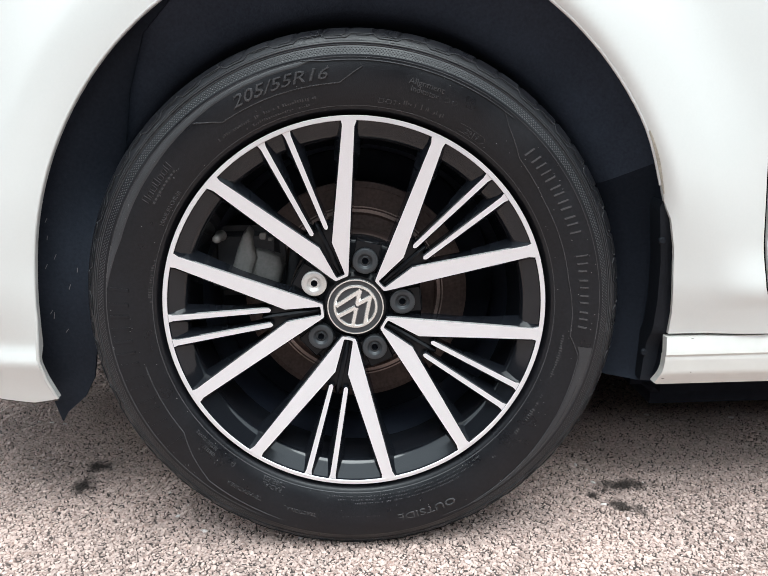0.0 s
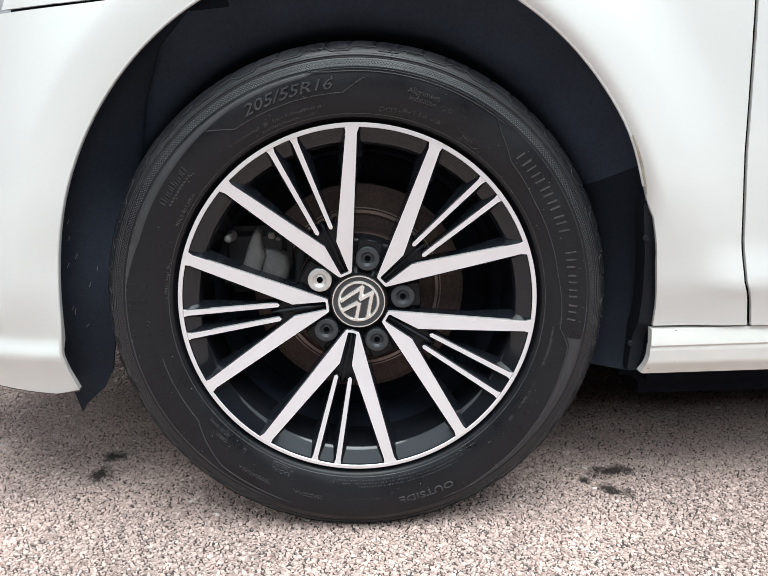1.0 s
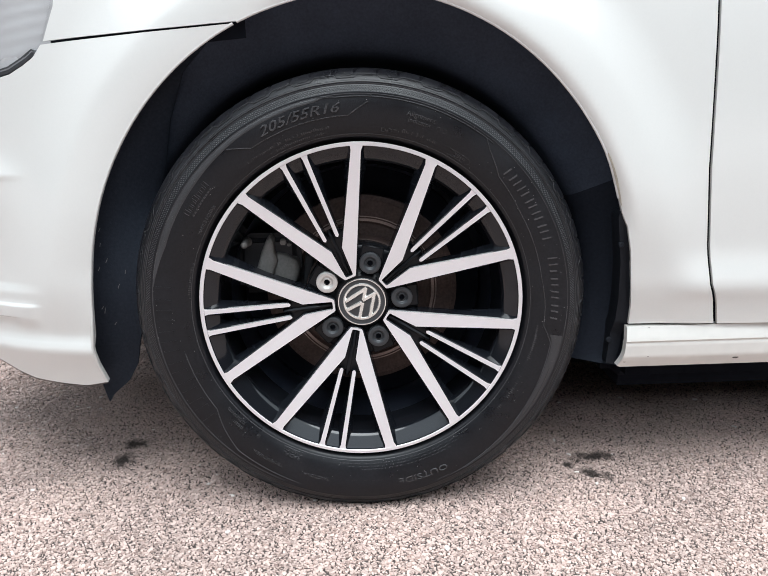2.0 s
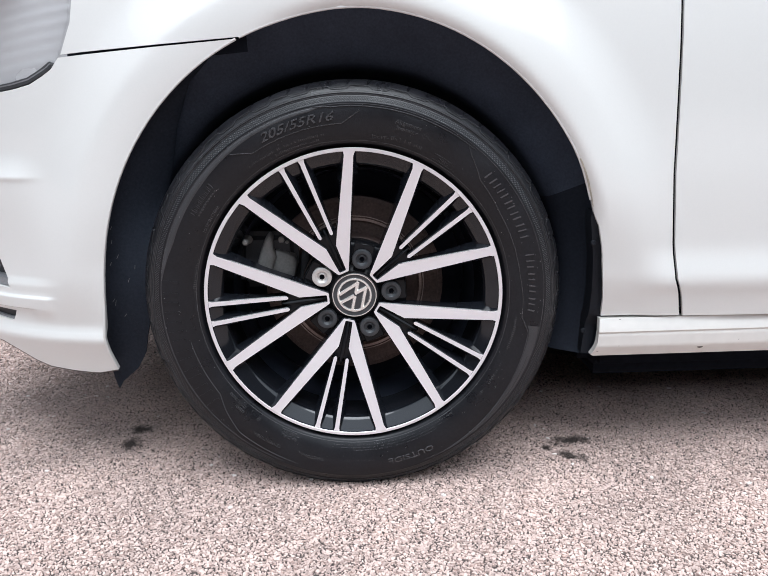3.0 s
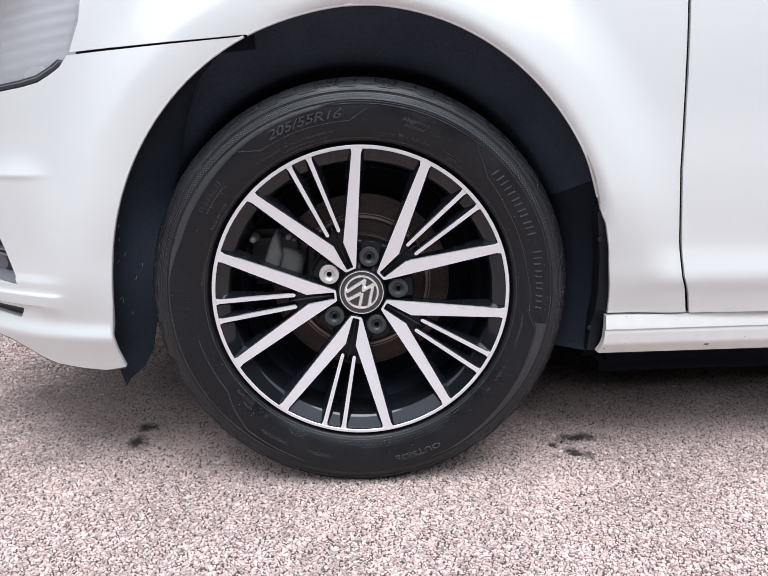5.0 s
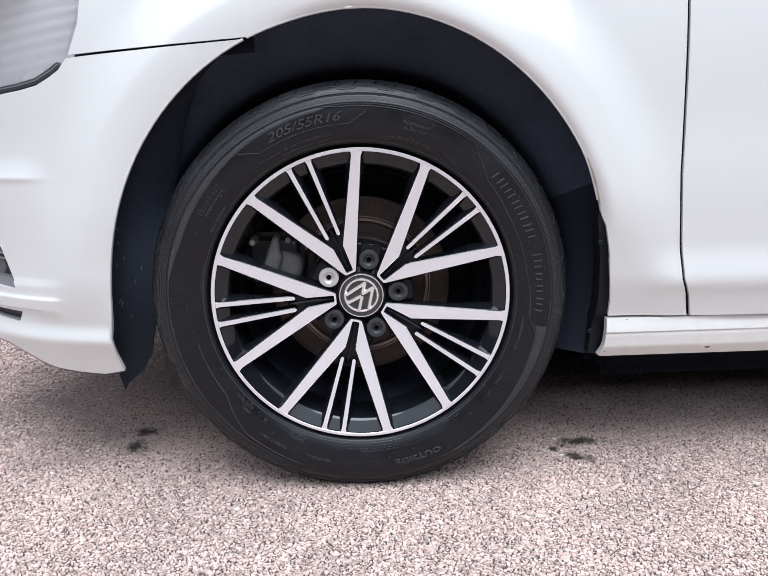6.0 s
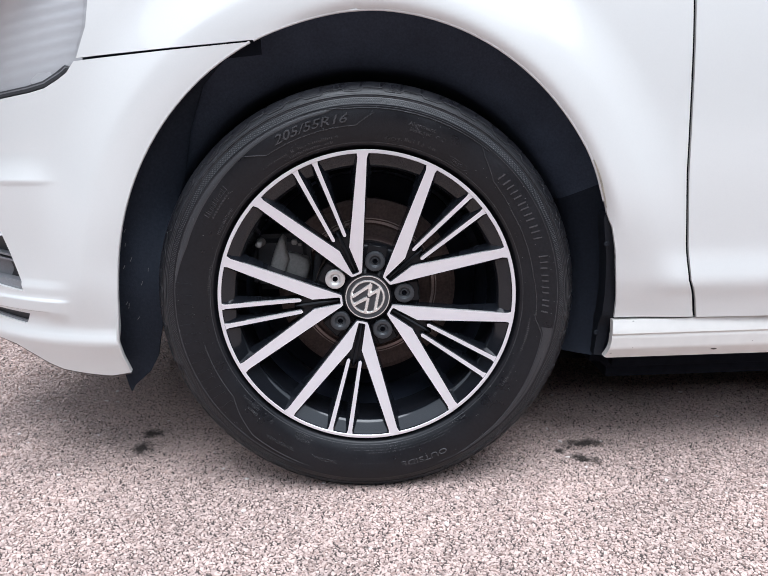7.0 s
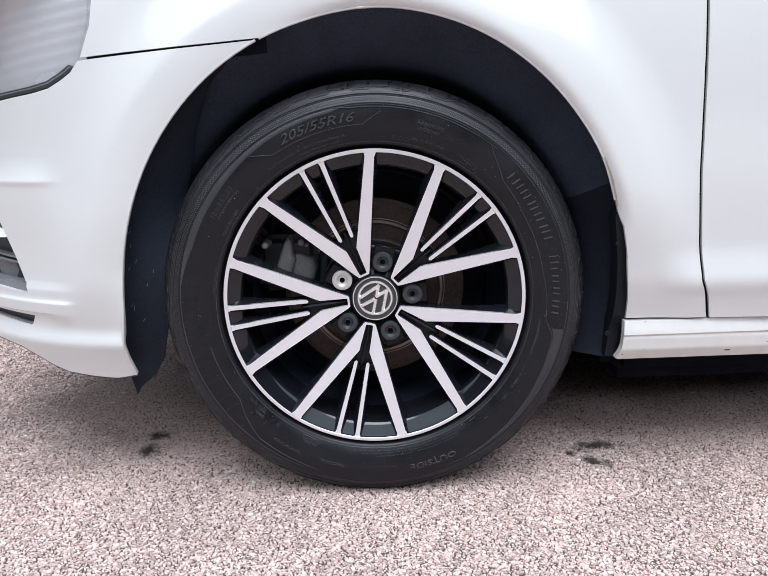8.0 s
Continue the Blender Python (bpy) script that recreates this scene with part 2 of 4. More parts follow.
def lip(outline, surface, radius=0.0022):
    """A rolled edge of sheet metal along points of the side view."""
    bm = bmesh.new()
    rows = []
    for i, (x, z) in enumerate(outline):
        (x0, z0), (x1, z1) = outline[max(0, i - 1)], outline[min(len(outline) - 1, i + 1)]
        n = math.hypot(x1 - x0, z1 - z0) or 1
        nx, nz = -(z1 - z0) / n, (x1 - x0) / n
        y = surface(x, z) + radius * 0.85
        rows.append([bm.verts.new((x + nx * radius * math.cos(k * math.pi / 4), y - radius * math.sin(k * math.pi / 4), z + nz * radius * math.cos(k * math.pi / 4))) for k in range(8)])
    for p, q in zip(rows, rows[1:]):
        for j in range(8):
            bm.faces.new((p[j], p[(j + 1) % 8], q[(j + 1) % 8], q[j]))
    for v in bm.verts:
        v.co = placed(*v.co)
    return bm


# ---- ground ----
bm = bmesh.new()
bmesh.ops.create_grid(bm, x_segments=8, y_segments=8, size=3000)
ground = part("ground", bm, ASPHALT, None, "grey worn asphalt car park with dark oily spots")
tagged(ground, category="asphalt", kind="structure")

# unseen dark ring, added to cut off light from the low sky
bm = bmesh.new()
low, high = [], []
for i in range(72):
    a = 2 * math.pi * i / 72
    low.append(bm.verts.new((38 * math.cos(a), 38 * math.sin(a), -0.5)))
    high.append(bm.verts.new((38 * math.cos(a), 38 * math.sin(a), 17.5 + 3.0 * noise.noise((3 * math.cos(a), 3 * math.sin(a), 0)))))
for i in range(72):
    bm.faces.new((low[i], low[(i + 1) % 72], high[(i + 1) % 72], high[i]))
backdrop = part("backdrop", bm, material("low_sky_blocker", (0.06, 0.060, 0.057), 0.9, 0, 0.4, 0.25, 2.0), None, "plain dark ring, unseen, added to block light from the low sky")
tagged(backdrop, category="backdrop", kind="structure")

# ---- car ----
car = tagged(new("car"), "white hatchback with alloy wheels parked on asphalt", "car")

bumper_outline = arch(114, 180, 26) + [(-0.377, 0.255), (-0.374, 0.229), (-0.367, 0.201), (-0.397, 0.195), (-0.437, 0.197), (-0.479, 0.201), (-0.503, 0.209),
    (-0.528, 0.221), (-0.562, 0.235), (-0.617, 0.244), (-0.80, 0.25), (-0.80, 0.272), (-0.608, 0.277), (-0.540, 0.271), (-0.534, 0.273), (-0.527, 0.288), (-0.604, 0.291),
    (-0.80, 0.294), (-0.80, 0.333), (-0.595, 0.328), (-0.534, 0.323), (-0.537, 0.337), (-0.550, 0.38), (-0.570, 0.434), (-0.59, 0.462), (-0.80, 0.48),
    (-0.80, 0.573), (-0.529, 0.608), (-0.472, 0.615), (-0.443, 0.621), (-0.422, 0.631), (-0.407, 0.640), (-0.394, 0.655)]
bumper = part("front_bumper", panel(bumper_outline, side, creases=(0.4955, 0.4935, 0.4915, 0.4895, 0.4875, 0.4855, 0.3155, 0.3137, 0.3119, 0.3101, 0.3083, 0.2955, 0.2943, 0.2931, 0.2919, 0.2905)), PAINT, car, "white painted front bumper")
part("arch_lip", lip(bumper_outline[:30], side), PAINT, bumper, "rolled white edge", sharp=80)

part("lip_edge", lip([(x, z - 0.0012) for x, z in reversed(bumper_outline[29:37])], lambda x, z: side(x, z + 0.0015) + 0.0015, 0.0016), CHIP, bumper, "dirty dark lower edge", sharp=80)

fender_outline = [(-0.150, 0.678)] + [(-0.390, 0.659), (-0.372, 0.70), (-0.36, 0.76), (-0.34, 0.82), (0.4525, 0.90), (0.4612, 0.66), (0.4652, 0.523), (0.4662, 0.479), (0.4732, 0.375), (0.4782, 0.322),
    (0.4872, 0.298), (0.4950, 0.2618), (0.377, 0.2618), (0.3770, 0.289), (0.374, 0.324), (0.371, 0.369), (0.366, 0.402), (0.359, 0.420)] + arch(20, 113.2, 30)
fender = part("fender", panel(fender_outline, side, depth=0.005), PAINT, car, "white front wing over the wheel arch")
part("arch_lip", lip(arch(20, 113.2, 40), side), PAINT, fender, "rolled white edge", sharp=80)

door_outline = [(0.457, 0.90), (1.40, 0.93), (1.40, 0.2610), (0.5005, 0.2610), (0.4945, 0.29), (0.4915, 0.300), (0.4825, 0.322), (0.4775, 0.375), (0.4705, 0.479), (0.4695, 0.523), (0.4655, 0.66)]
part("front_door", panel(door_outline, side, 0.010, 0.0, 0.005), PAINT, car, "white front door with a low swage line")


# dark strip added behind the door gap in place of its shade
part("gap_shade_strip", panel([(0.44, 0.90), (0.47, 0.90), (0.486, 0.45), (0.52, 0.262), (0.47, 0.262), (0.455, 0.45)], lambda x, z: side(x, z) + 0.0095, 0.02, 0.0, 0.004), UNDER, car, "dark strip behind the door gap, standing in for its shade")


def sill_depth(x, z):
    if z > 0.2385:
        return 0.011 + 0.008 * ((z - 0.2385) / 0.0205) ** 1.3
    if z > 0.2350:
        return 0.011 + 0.0022 * smooth((0.2385 - z) / 0.0015)
    if z > 0.2330:
        return 0.0132 - 0.0010 * smooth((0.2350 - z) / 0.0020)
    if z > 0.2135:
        return 0.0122 + 0.10 * (0.2330 - z)
    return 0.01415 + 0.55 * (0.2135 - z)


sill_outline = [(0.374, 0.2585), (0.372, 0.243), (0.371, 0.222), (0.367, 0.207), (0.364, 0.199), (0.368, 0.1965), (1.40, 0.1965), (1.40, 0.2585)]
part("sill", panel(sill_outline, sill_depth, 0.003), WARM_WHITE, car, "white painted sill with a stone chip")
for x, z, r in ((0.5340, 0.2085, 0.0030), (0.405, 0.2560, 0.0012), (0.4945, 0.2360, 0.0011), (0.4050, 0.2150, 0.0012), (0.3730, 0.2060, 0.0013), (0.5920, 0.2200, 0.0013)):
    bm = bmesh.new()
    bmesh.ops.create_icosphere(bm, subdivisions=2, radius=r)
    part("stone_chip", bm, CHIP, car, "dark stone chip in the paint", Matrix.Translation(placed(x, sill_depth(x, z) + 0.0002, z)) @ Matrix.Diagonal((1.7, 0.18, 0.75, 1)))

# ---- wheel: built round its own axis, the rim's face at y = 0 ----
AXLE = pose(-0.0014, 0, 0.3065)
PHI = 40.7          # turn of the first spoke fork


def dish(r):
    """Depth of the spokes' face: the wheel is slightly hollow towards its hub."""
    return max(0.0, 0.024 * (1 - r / 0.215))


rim_profile = [(0.014, 0.2180), (0.003, 0.2207), (0.0006, 0.2204), (0.0, 0.2198), (0.0, 0.2156), (0.0006, 0.2150), (0.0035, 0.2145), (0.0062, 0.2099), (0.0090, 0.2051), (0.0117, 0.2005), (0.0127, 0.1991), (0.0142, 0.1975), (0.0161, 0.1961), (0.0184, 0.1952), (0.0215, 0.1947),
               (0.034, 0.1935), (0.060, 0.1878), (0.10, 0.1815), (0.15, 0.1800), (0.18, 0.1930), (0.19, 0.2150), (0.188, 0.2190), (0.18, 0.2040), (0.15, 0.1890), (0.10, 0.1870), (0.06, 0.196), (0.03, 0.2060)]
rim_mats = [1, 1, 0, 0, 0, 1] + [1] * 10 + [2] * 11
wheel = part("wheel", revolve(rim_profile, 192, True, rim_mats), [ALLOY, BLACK, BARREL], car, "five-fork alloy wheel, machined faces on gloss black", AXLE, sharp=28)

# tyre
side_wall = [(0.2195, 0.0130), (0.2222, 0.0095), (0.2246, 0.0045), (0.2262, -0.0002), (0.2274, -0.0018), (0.2290, -0.0026), (0.2335, -0.0056), (0.243, -0.0092), (0.255, -0.0114), (0.264, -0.0120), (0.273, -0.0116), (0.2795, -0.0104)]
ridges = []
for k in range(13):                                  # fine ridges between side wall and shoulder
    r = 0.2815 + 0.0011 * k
    y = -0.0098 + 0.0072 * (k / 12) ** 1.4
    ridges.append((r, y + {0: -0.0008, 1: -0.0007, 8: -0.0004, 9: 0.0004, 10: -0.0007, 11: 0.0003, 12: -0.0008}.get(k, 0.0)))
crown = [(0.2985, -0.0002), (0.3010, 0.0022), (0.3040, 0.0058), (0.3068, 0.0100), (0.3086, 0.0135), (0.3105, 0.0190), (0.3125, 0.030), (0.3140, 0.048), (0.3142, 0.054), (0.3075, 0.055), (0.3075, 0.063), (0.3147, 0.064), (0.3155, 0.09)]
half = side_wall + ridges + crown
wall_table = [(r, y) for r, y in half[:-6]]
tyre_profile = [(y, r) for r, y in half] + [(0.182 - y, r) for r, y in reversed(half[:-1])] + [(0.172, 0.2100), (0.010, 0.2100)]
BLOCKS, PER = 34, 36
first_crown, last_crown = len(side_wall) + len(ridges) + 3, len(half) - 7


def cut(i, j, y, r, a):
    """Shoulder grooves between the tread blocks, and the flat where the tyre stands."""
    if first_crown <= j <= last_crown:
        k = (i + (j - first_crown)) % PER
        if k in (0, 1):
            r -= 0.0018 if j == first_crown else 0.0042
        elif k in (18, 19):
            r -= 0.0012 if j == first_crown else 0.0034
    z = r * math.sin(a)
    low = -0.3045
    if z < low and r > 0.29:
        r = low / math.sin(a)
    elif a > math.pi and z < -0.24:
        y -= 0.004 * smooth((-0.24 - z) / 0.05) * smooth((0.30 - r) / 0.03) * smooth((r - 0.225) / 0.02)
    return y, r


part("tyre", revolve(tyre_profile, BLOCKS * PER, True, None, None, cut), RUBBER, wheel, "black rubber tyre with raised markings", sharp=40)


def wall(r):
    return interp(wall_table, r)


def on_wall(r, deg, lift=0.0):
    a = radians(deg)
    return (r * math.cos(a), wall(r) - lift, r * math.sin(a))


# rows of tiny lozenges round the side wall
verts, faces = [], []
for r, count, shift in ((0.2834, 520, 0.0), (0.2852, 520, 0.5), (0.2870, 520, 0.0), (0.2888, 520, 0.5)):
    for i in range(count):
        a = 360 * (i + shift) / count
        da = 360 / count * 0.33
        b = len(verts)
        verts += [on_wall(r - 0.0009, a - da, -0.0003), on_wall(r - 0.0009, a + da, -0.0003), on_wall(r + 0.0009, a + da * 1.2, -0.0003), on_wall(r + 0.0009, a - da * 0.8, -0.0003), on_wall(r, a, 0.0007)]
        faces += [(b, b + 1, b + 4), (b + 1, b + 2, b + 4), (b + 2, b + 3, b + 4), (b + 3, b, b + 4)]
me = bpy.data.meshes.new("serration")
me.from_pydata(verts, [], faces)
tagged(link("serration", me, BAND, wheel, "", None, 20), kind="stuff")


def ribbon(bm, points, width=0.0008, lift=0.0011):
    """A raised line along points (radius, degrees) of the side wall."""
    path = []
    for (r0, a0), (r1, a1) in zip(points, points[1:]):
        n = max(2, int(abs(a1 - a0) * 1.0) + 2)
        path += [(r0 + (r1 - r0) * k / n, a0 + (a1 - a0) * k / n) for k in range(n)]
    path.append(points[-1])
    rows = []
    for i, (r, a) in enumerate(path):
        p, q = path[max(0, i - 1)], path[min(len(path) - 1, i + 1)]
        dr, dt = q[0] - p[0], radians(q[1] - p[1]) * r
        n = math.hypot(dr, dt) or 1
        ur, ut = dt / n, -dr / n
        row = []
        for s, h in ((-1, -0.0004), (-0.35, lift), (0.35, lift), (1, -0.0004)):
            rr = r + ur * s * width
            row.append(bm.verts.new(on_wall(rr, a + math.degrees(ut * s * width / r), h)))
        rows.append(row)
    for p, q in zip(rows, rows[1:]):
        for j in range(3):
            bm.faces.new((p[j], p[j + 1], q[j + 1], q[j]))


def patch(bm, r0, r1, a0, a1, lift=0.0010, slant=0.0):
    """A raised plain bar on the side wall."""
    n = max(2, int(abs(a1 - a0) / 2) + 1)
    rows = []
    for k in range(n + 1):
        a = a0 + (a1 - a0) * k / n
        rows.append([bm.verts.new(on_wall(r0, a, -0.0003)), bm.verts.new(on_wall(r0 + 0.0004, a, lift)), bm.verts.new(on_wall(r1 - 0.0004, a + slant, lift)), bm.verts.new(on_wall(r1, a + slant, -0.0003))])
    for p, q in zip(rows, rows[1:]):
        for j in range(3):
            bm.faces.new((p[j], p[j + 1], q[j + 1], q[j]))
    for p in (rows[0], rows[-1]):
        bm.faces.new(p)


def lettering(text, size, r0, deg, lift=0.0006, stretch=1.0, slant=0.0, name="tyre_lettering"):
    """Raised writing bent round the side wall, its tops outwards, its middle at deg."""
    cu = bpy.data.curves.new("writing", "FONT")
    cu.body, cu.size, cu.align_x, cu.resolution_u = text, size, "CENTER", 2
    cu.shear, cu.bevel_depth, cu.bevel_resolution, cu.offset = slant, 0.030 * size, 0, -0.006 * size
    tmp = new("writing", cu)
    bpy.context.view_layer.update()
    src = tmp.evaluated_get(bpy.context.evaluated_depsgraph_get()).to_mesh()
    bm = bmesh.new()
    bm.from_mesh(src)
    bmesh.ops.subdivide_edges(bm, edges=[e for e in bm.edges if e.calc_length() > 0.01 and abs(e.verts[0].co.z - e.verts[1].co.z) < 0.00005], cuts=2)
    for v in bm.verts:
        r = r0 + v.co.y
        v.co = on_wall(r, deg - math.degrees(v.co.x * stretch / r0), 1.3 * lift if v.co.z > 0.01 * size else 0.0002 if v.co.z > -0.01 * size else -0.0005)
    tmp.evaluated_get(bpy.context.evaluated_depsgraph_get()).to_mesh_clear()
    bpy.data.objects.remove(tmp)
    bpy.data.curves.remove(cu)
    return part(name, bm, RUBBER_HIGHLIT, wheel, "", None, 30)


lettering("205/55R16", 0.0170, 0.2585, 106.3, 0.0013, 1.40, 0.35)
lettering("OUTSIDE", 0.0120, 0.2600, -72.2, 0.0013, 1.5)
lettering("Alignment", 0.0085, 0.2600, 71.5, 0.0009, 1.1)
lettering("Indicator", 0.0085, 0.2525, 71.5, 0.0009, 1.0)
lettering("DOT", 0.0075, 0.2345, 79.8, 0.0009, 1.3)
lettering("2919", 0.0075, 0.2345, 56.3, 0.0009, 1.1)
lettering("TREADWEAR 300", 0.0062, 0.2570, -90.0, 0.0009, 1.0)
lettering("TRACTION A", 0.0062, 0.2570, -106.5, 0.0009, 1.0)
lettering("TEMPERATURE A", 0.0062, 0.2570, -123.0, 0.0009, 1.0)
lettering("RADIAL", 0.0068, 0.2385, -116.5, 0.0009, 1.1)
lettering("TUBELESS", 0.0068, 0.2320, -116.5, 0.0009, 1.0)
lettering("027355 S2WR2", 0.0052, 0.2350, -140.0, 0.0007, 1.0)
lettering("0285831", 0.0052, 0.2415, -137.5, 0.0007, 1.0)
lettering("E4", 0.0052, 0.2362, -129.6, 0.0007, 1.0)
lettering("MADE IN CHINA", 0.0062, 0.2335, 147.7, 0.0007, 0.95)

# panel outlines and rings moulded into the side wall
bm = bmesh.new()
ribbon(bm, [(0.2705, 127.5), (0.2535, 121.8), (0.2535, 92.0), (0.2700, 86.6)])
ribbon(bm, [(0.2800, 100), (0.2765, 95), (0.2765, 50.5)])
ribbon(bm, [(0.2765, 53), (0.2670, 50.3), (0.2505, 43.0), (0.2455, 30), (0.2455, 8), (0.2490, -1), (0.2500, -7.5), (0.2640, -12.5), (0.2780, -58)])
ribbon(bm, [(0.2740, -20), (0.2800, -60)], 0.0006)
ribbon(bm, [(0.2490, 193), (0.2490, 214), (0.2600, 220), (0.2720, 228), (0.2780, 262), (0.2785, 295)])
ribbon(bm, [(0.2790, 128), (0.2790, 228)], 0.0006, 0.0005)
for r in (0.2302, 0.2795, 0.2918, 0.2942, 0.2966):
    ribbon(bm, [(r, a) for a in range(0, 361, 6)], 0.0007, 0.0005)
tagged(part("moulded_line", bm, RUBBER_HIGHLIT, wheel), kind="stuff")

# knurled band that narrows towards the foot of the tyre
def knurl(a0, a1, inner):
    bm = bmesh.new()
    rows = []
    n = int(abs(a1 - a0))
    for k in range(n + 1):
        a = a0 + (a1 - a0) * k / n
        r0 = interp(inner, a)
        rows.append([bm.verts.new(on_wall(r0 + (0.2797 - r0) * j / 5, a, -0.0003 if j in (0, 5) else 0.0005)) for j in range(6)])
    for p, q in zip(rows, rows[1:]):
        for j in range(5):
            bm.faces.new((p[j], p[j + 1], q[j + 1], q[j]))
    part("sidewall_band", bm, BAND, wheel, "lighter knurled rubber band", sharp=60)


knurl(-62, -10, [(-62, 0.2790), (-58, 0.2772), (-12.5, 0.2645), (-10, 0.2590)])
knurl(97, 172, [(97, 0.2790), (101, 0.2740), (122, 0.2725), (140, 0.2695), (160, 0.2695), (172, 0.2780)])

# maker's and model names: plain raised bars, one to a character
def name_bar(r0, r1, a, half, slant, name, mat, lift):
    """Two plain upright bars in the place of one character."""
    bm = bmesh.new()
    w = half * 0.34
    for c in (a - half + w / 2, a + half - w / 2):
        patch(bm, r0, r1, c - w / 2, c + w / 2, lift, -slant)
    part(name, bm, mat, wheel, "raised rubber bar")


for k in range(7):
    name_bar(0.2545, 0.2765, 174 + k * 6.5, 1.9 if k in (1, 2) else 2.3, 0.0, "maker_bar", RUBBER, 0.0010)
for k in range(12):
    if k != 6:
        name_bar(0.2565, 0.2695 if k < 8 else 0.2670, 41.5 - k * 4.1, (1.45, 1.2, 1.45, 1.3, 1.5, 1.3)[k % 6], 0.35, "model_bar", RUBBER_HIGHLIT, 0.0009)
bm = bmesh.new()
for k in range(7):
    a = 148.5 - k * 1.6
    top = 0.2615 if k % 3 else 0.2640
    ribbon(bm, [(0.2560, a - 0.5), (top, a - 0.6), (top, a + 0.4), (0.2560, a + 0.5), (0.2560, a - 0.5)], 0.0005, 0.0009)
for k in range(10):
    patch(bm, 0.2500, 0.2530, 148.0 - k * 1.05, 148.6 - k * 1.05, 0.0008)
tagged(part("technology_bar", bm, RUBBER_HIGHLIT, wheel), kind="stuff")
bm = bmesh.new()
rng = random.Random(5)
for r, a0, a1, size, gap in ((0.2365, 75.5, 64.5, 0.006, 0.9), (0.2390, 125, 98, 0.0045, 1.0), (0.2330, 118, 100, 0.0042, 1.0), (0.2400, -8, -20, 0.0050, 1.1), (0.2400, -26, -40, 0.0050, 1.1), (0.2330, -52, -100, 0.0026, 0.75),
                             (0.2368, -55, -97, 0.0026, 0.75), (0.2405, -60, -92, 0.0026, 0.75), (0.2300, 163, 176, 0.0050, 1.1)):
    gap *= 0.64
    a = a0
    while a > min(a0, a1) if a1 < a0 else a < a1:
        w = gap * rng.choice((0.45, 0.6, 0.7))
        if rng.random() > 0.22:
            patch(bm, r + size * rng.uniform(0, 0.25), r + size * rng.uniform(0.6, 1.0), a, a + w * 0.8, 0.0008)
        a += gap if a1 > a0 else -gap
tagged(part("small_print_bar", bm, RUBBER_HIGHLIT, wheel), kind="stuff")
bm = bmesh.new()                                     # date code's frame and the two indicator rings
ribbon(bm, [(0.2335, 60.3), (0.2335, 53.2), (0.2375, 52.0), (0.2415, 53.2), (0.2415, 60.3)], 0.0005, 0.0005)
for r, a in ((0.2555, 65.8), (0.2560, 63.9), (0.2388, -129.6)):
    ribbon(bm, [(r + 0.0026 * math.cos(k * math.pi / 6), a + math.degrees(0.0026 * math.sin(k * math.pi / 6) / r)) for k in range(13)], 0.0004, 0.0005)
tagged(part("moulded_ring", bm, RUBBER_HIGHLIT, wheel), kind="stuff")

# hooked sipes on the shoulder, one to each tread block
sipe_bm = bmesh.new()
ribbon(sipe_bm, [(0.3040, -0.2), (0.3040, 4.4), (0.2998, 5.5), (0.2998, 9.5), (0.3040, 10.4)], 0.0007, 0.0012)
ribbon(sipe_bm, [(0.3078, 0.5), (0.3056, 0.2), (0.3024, 0.9), (0.3024, 3.4)], 0.0005, 0.0010)
ribbon(sipe_bm, [(0.3066, 6.0), (0.3040, 5.6), (0.3022, 6.4), (0.3022, 8.6)], 0.0005, 0.0010)
sipe = part("shoulder_sipe", sipe_bm, RUBBER_HIGHLIT, wheel)
for k in range(1, BLOCKS):
    again(sipe, pose(0, 0, 0, 0, -360 / BLOCKS * k, 0))

# rubber pips left by the mould
verts, faces = [], []
rng = random.Random(11)
for _ in range(170):
    r, a = rng.choice((0.2345, 0.2475, 0.2555, 0.2720, 0.2760, 0.3000, 0.3040)) + rng.uniform(-0.003, 0.003), rng.uniform(0, 360)
    b, s = len(verts), rng.uniform(0.0003, 0.0007)
    ring = [on_wall(r + s * math.cos(k * 1.2566), a + math.degrees(s * math.sin(k * 1.2566) / r), -0.0002) for k in range(5)]
    verts += ring + [on_wall(r, a, 0.0014)]
    faces += [(b + k, b + (k + 1) % 5, b + 5) for k in range(5)]
me = bpy.data.meshes.new("mould_pip")
me.from_pydata(verts, [], faces)
tagged(link("mould_pip", me, SPECK, wheel), kind="stuff")


# ---- spokes ----
def lerp(p, q, t):
    return (p[0] + (q[0] - p[0]) * t, p[1] + (q[1] - p[1]) * t)


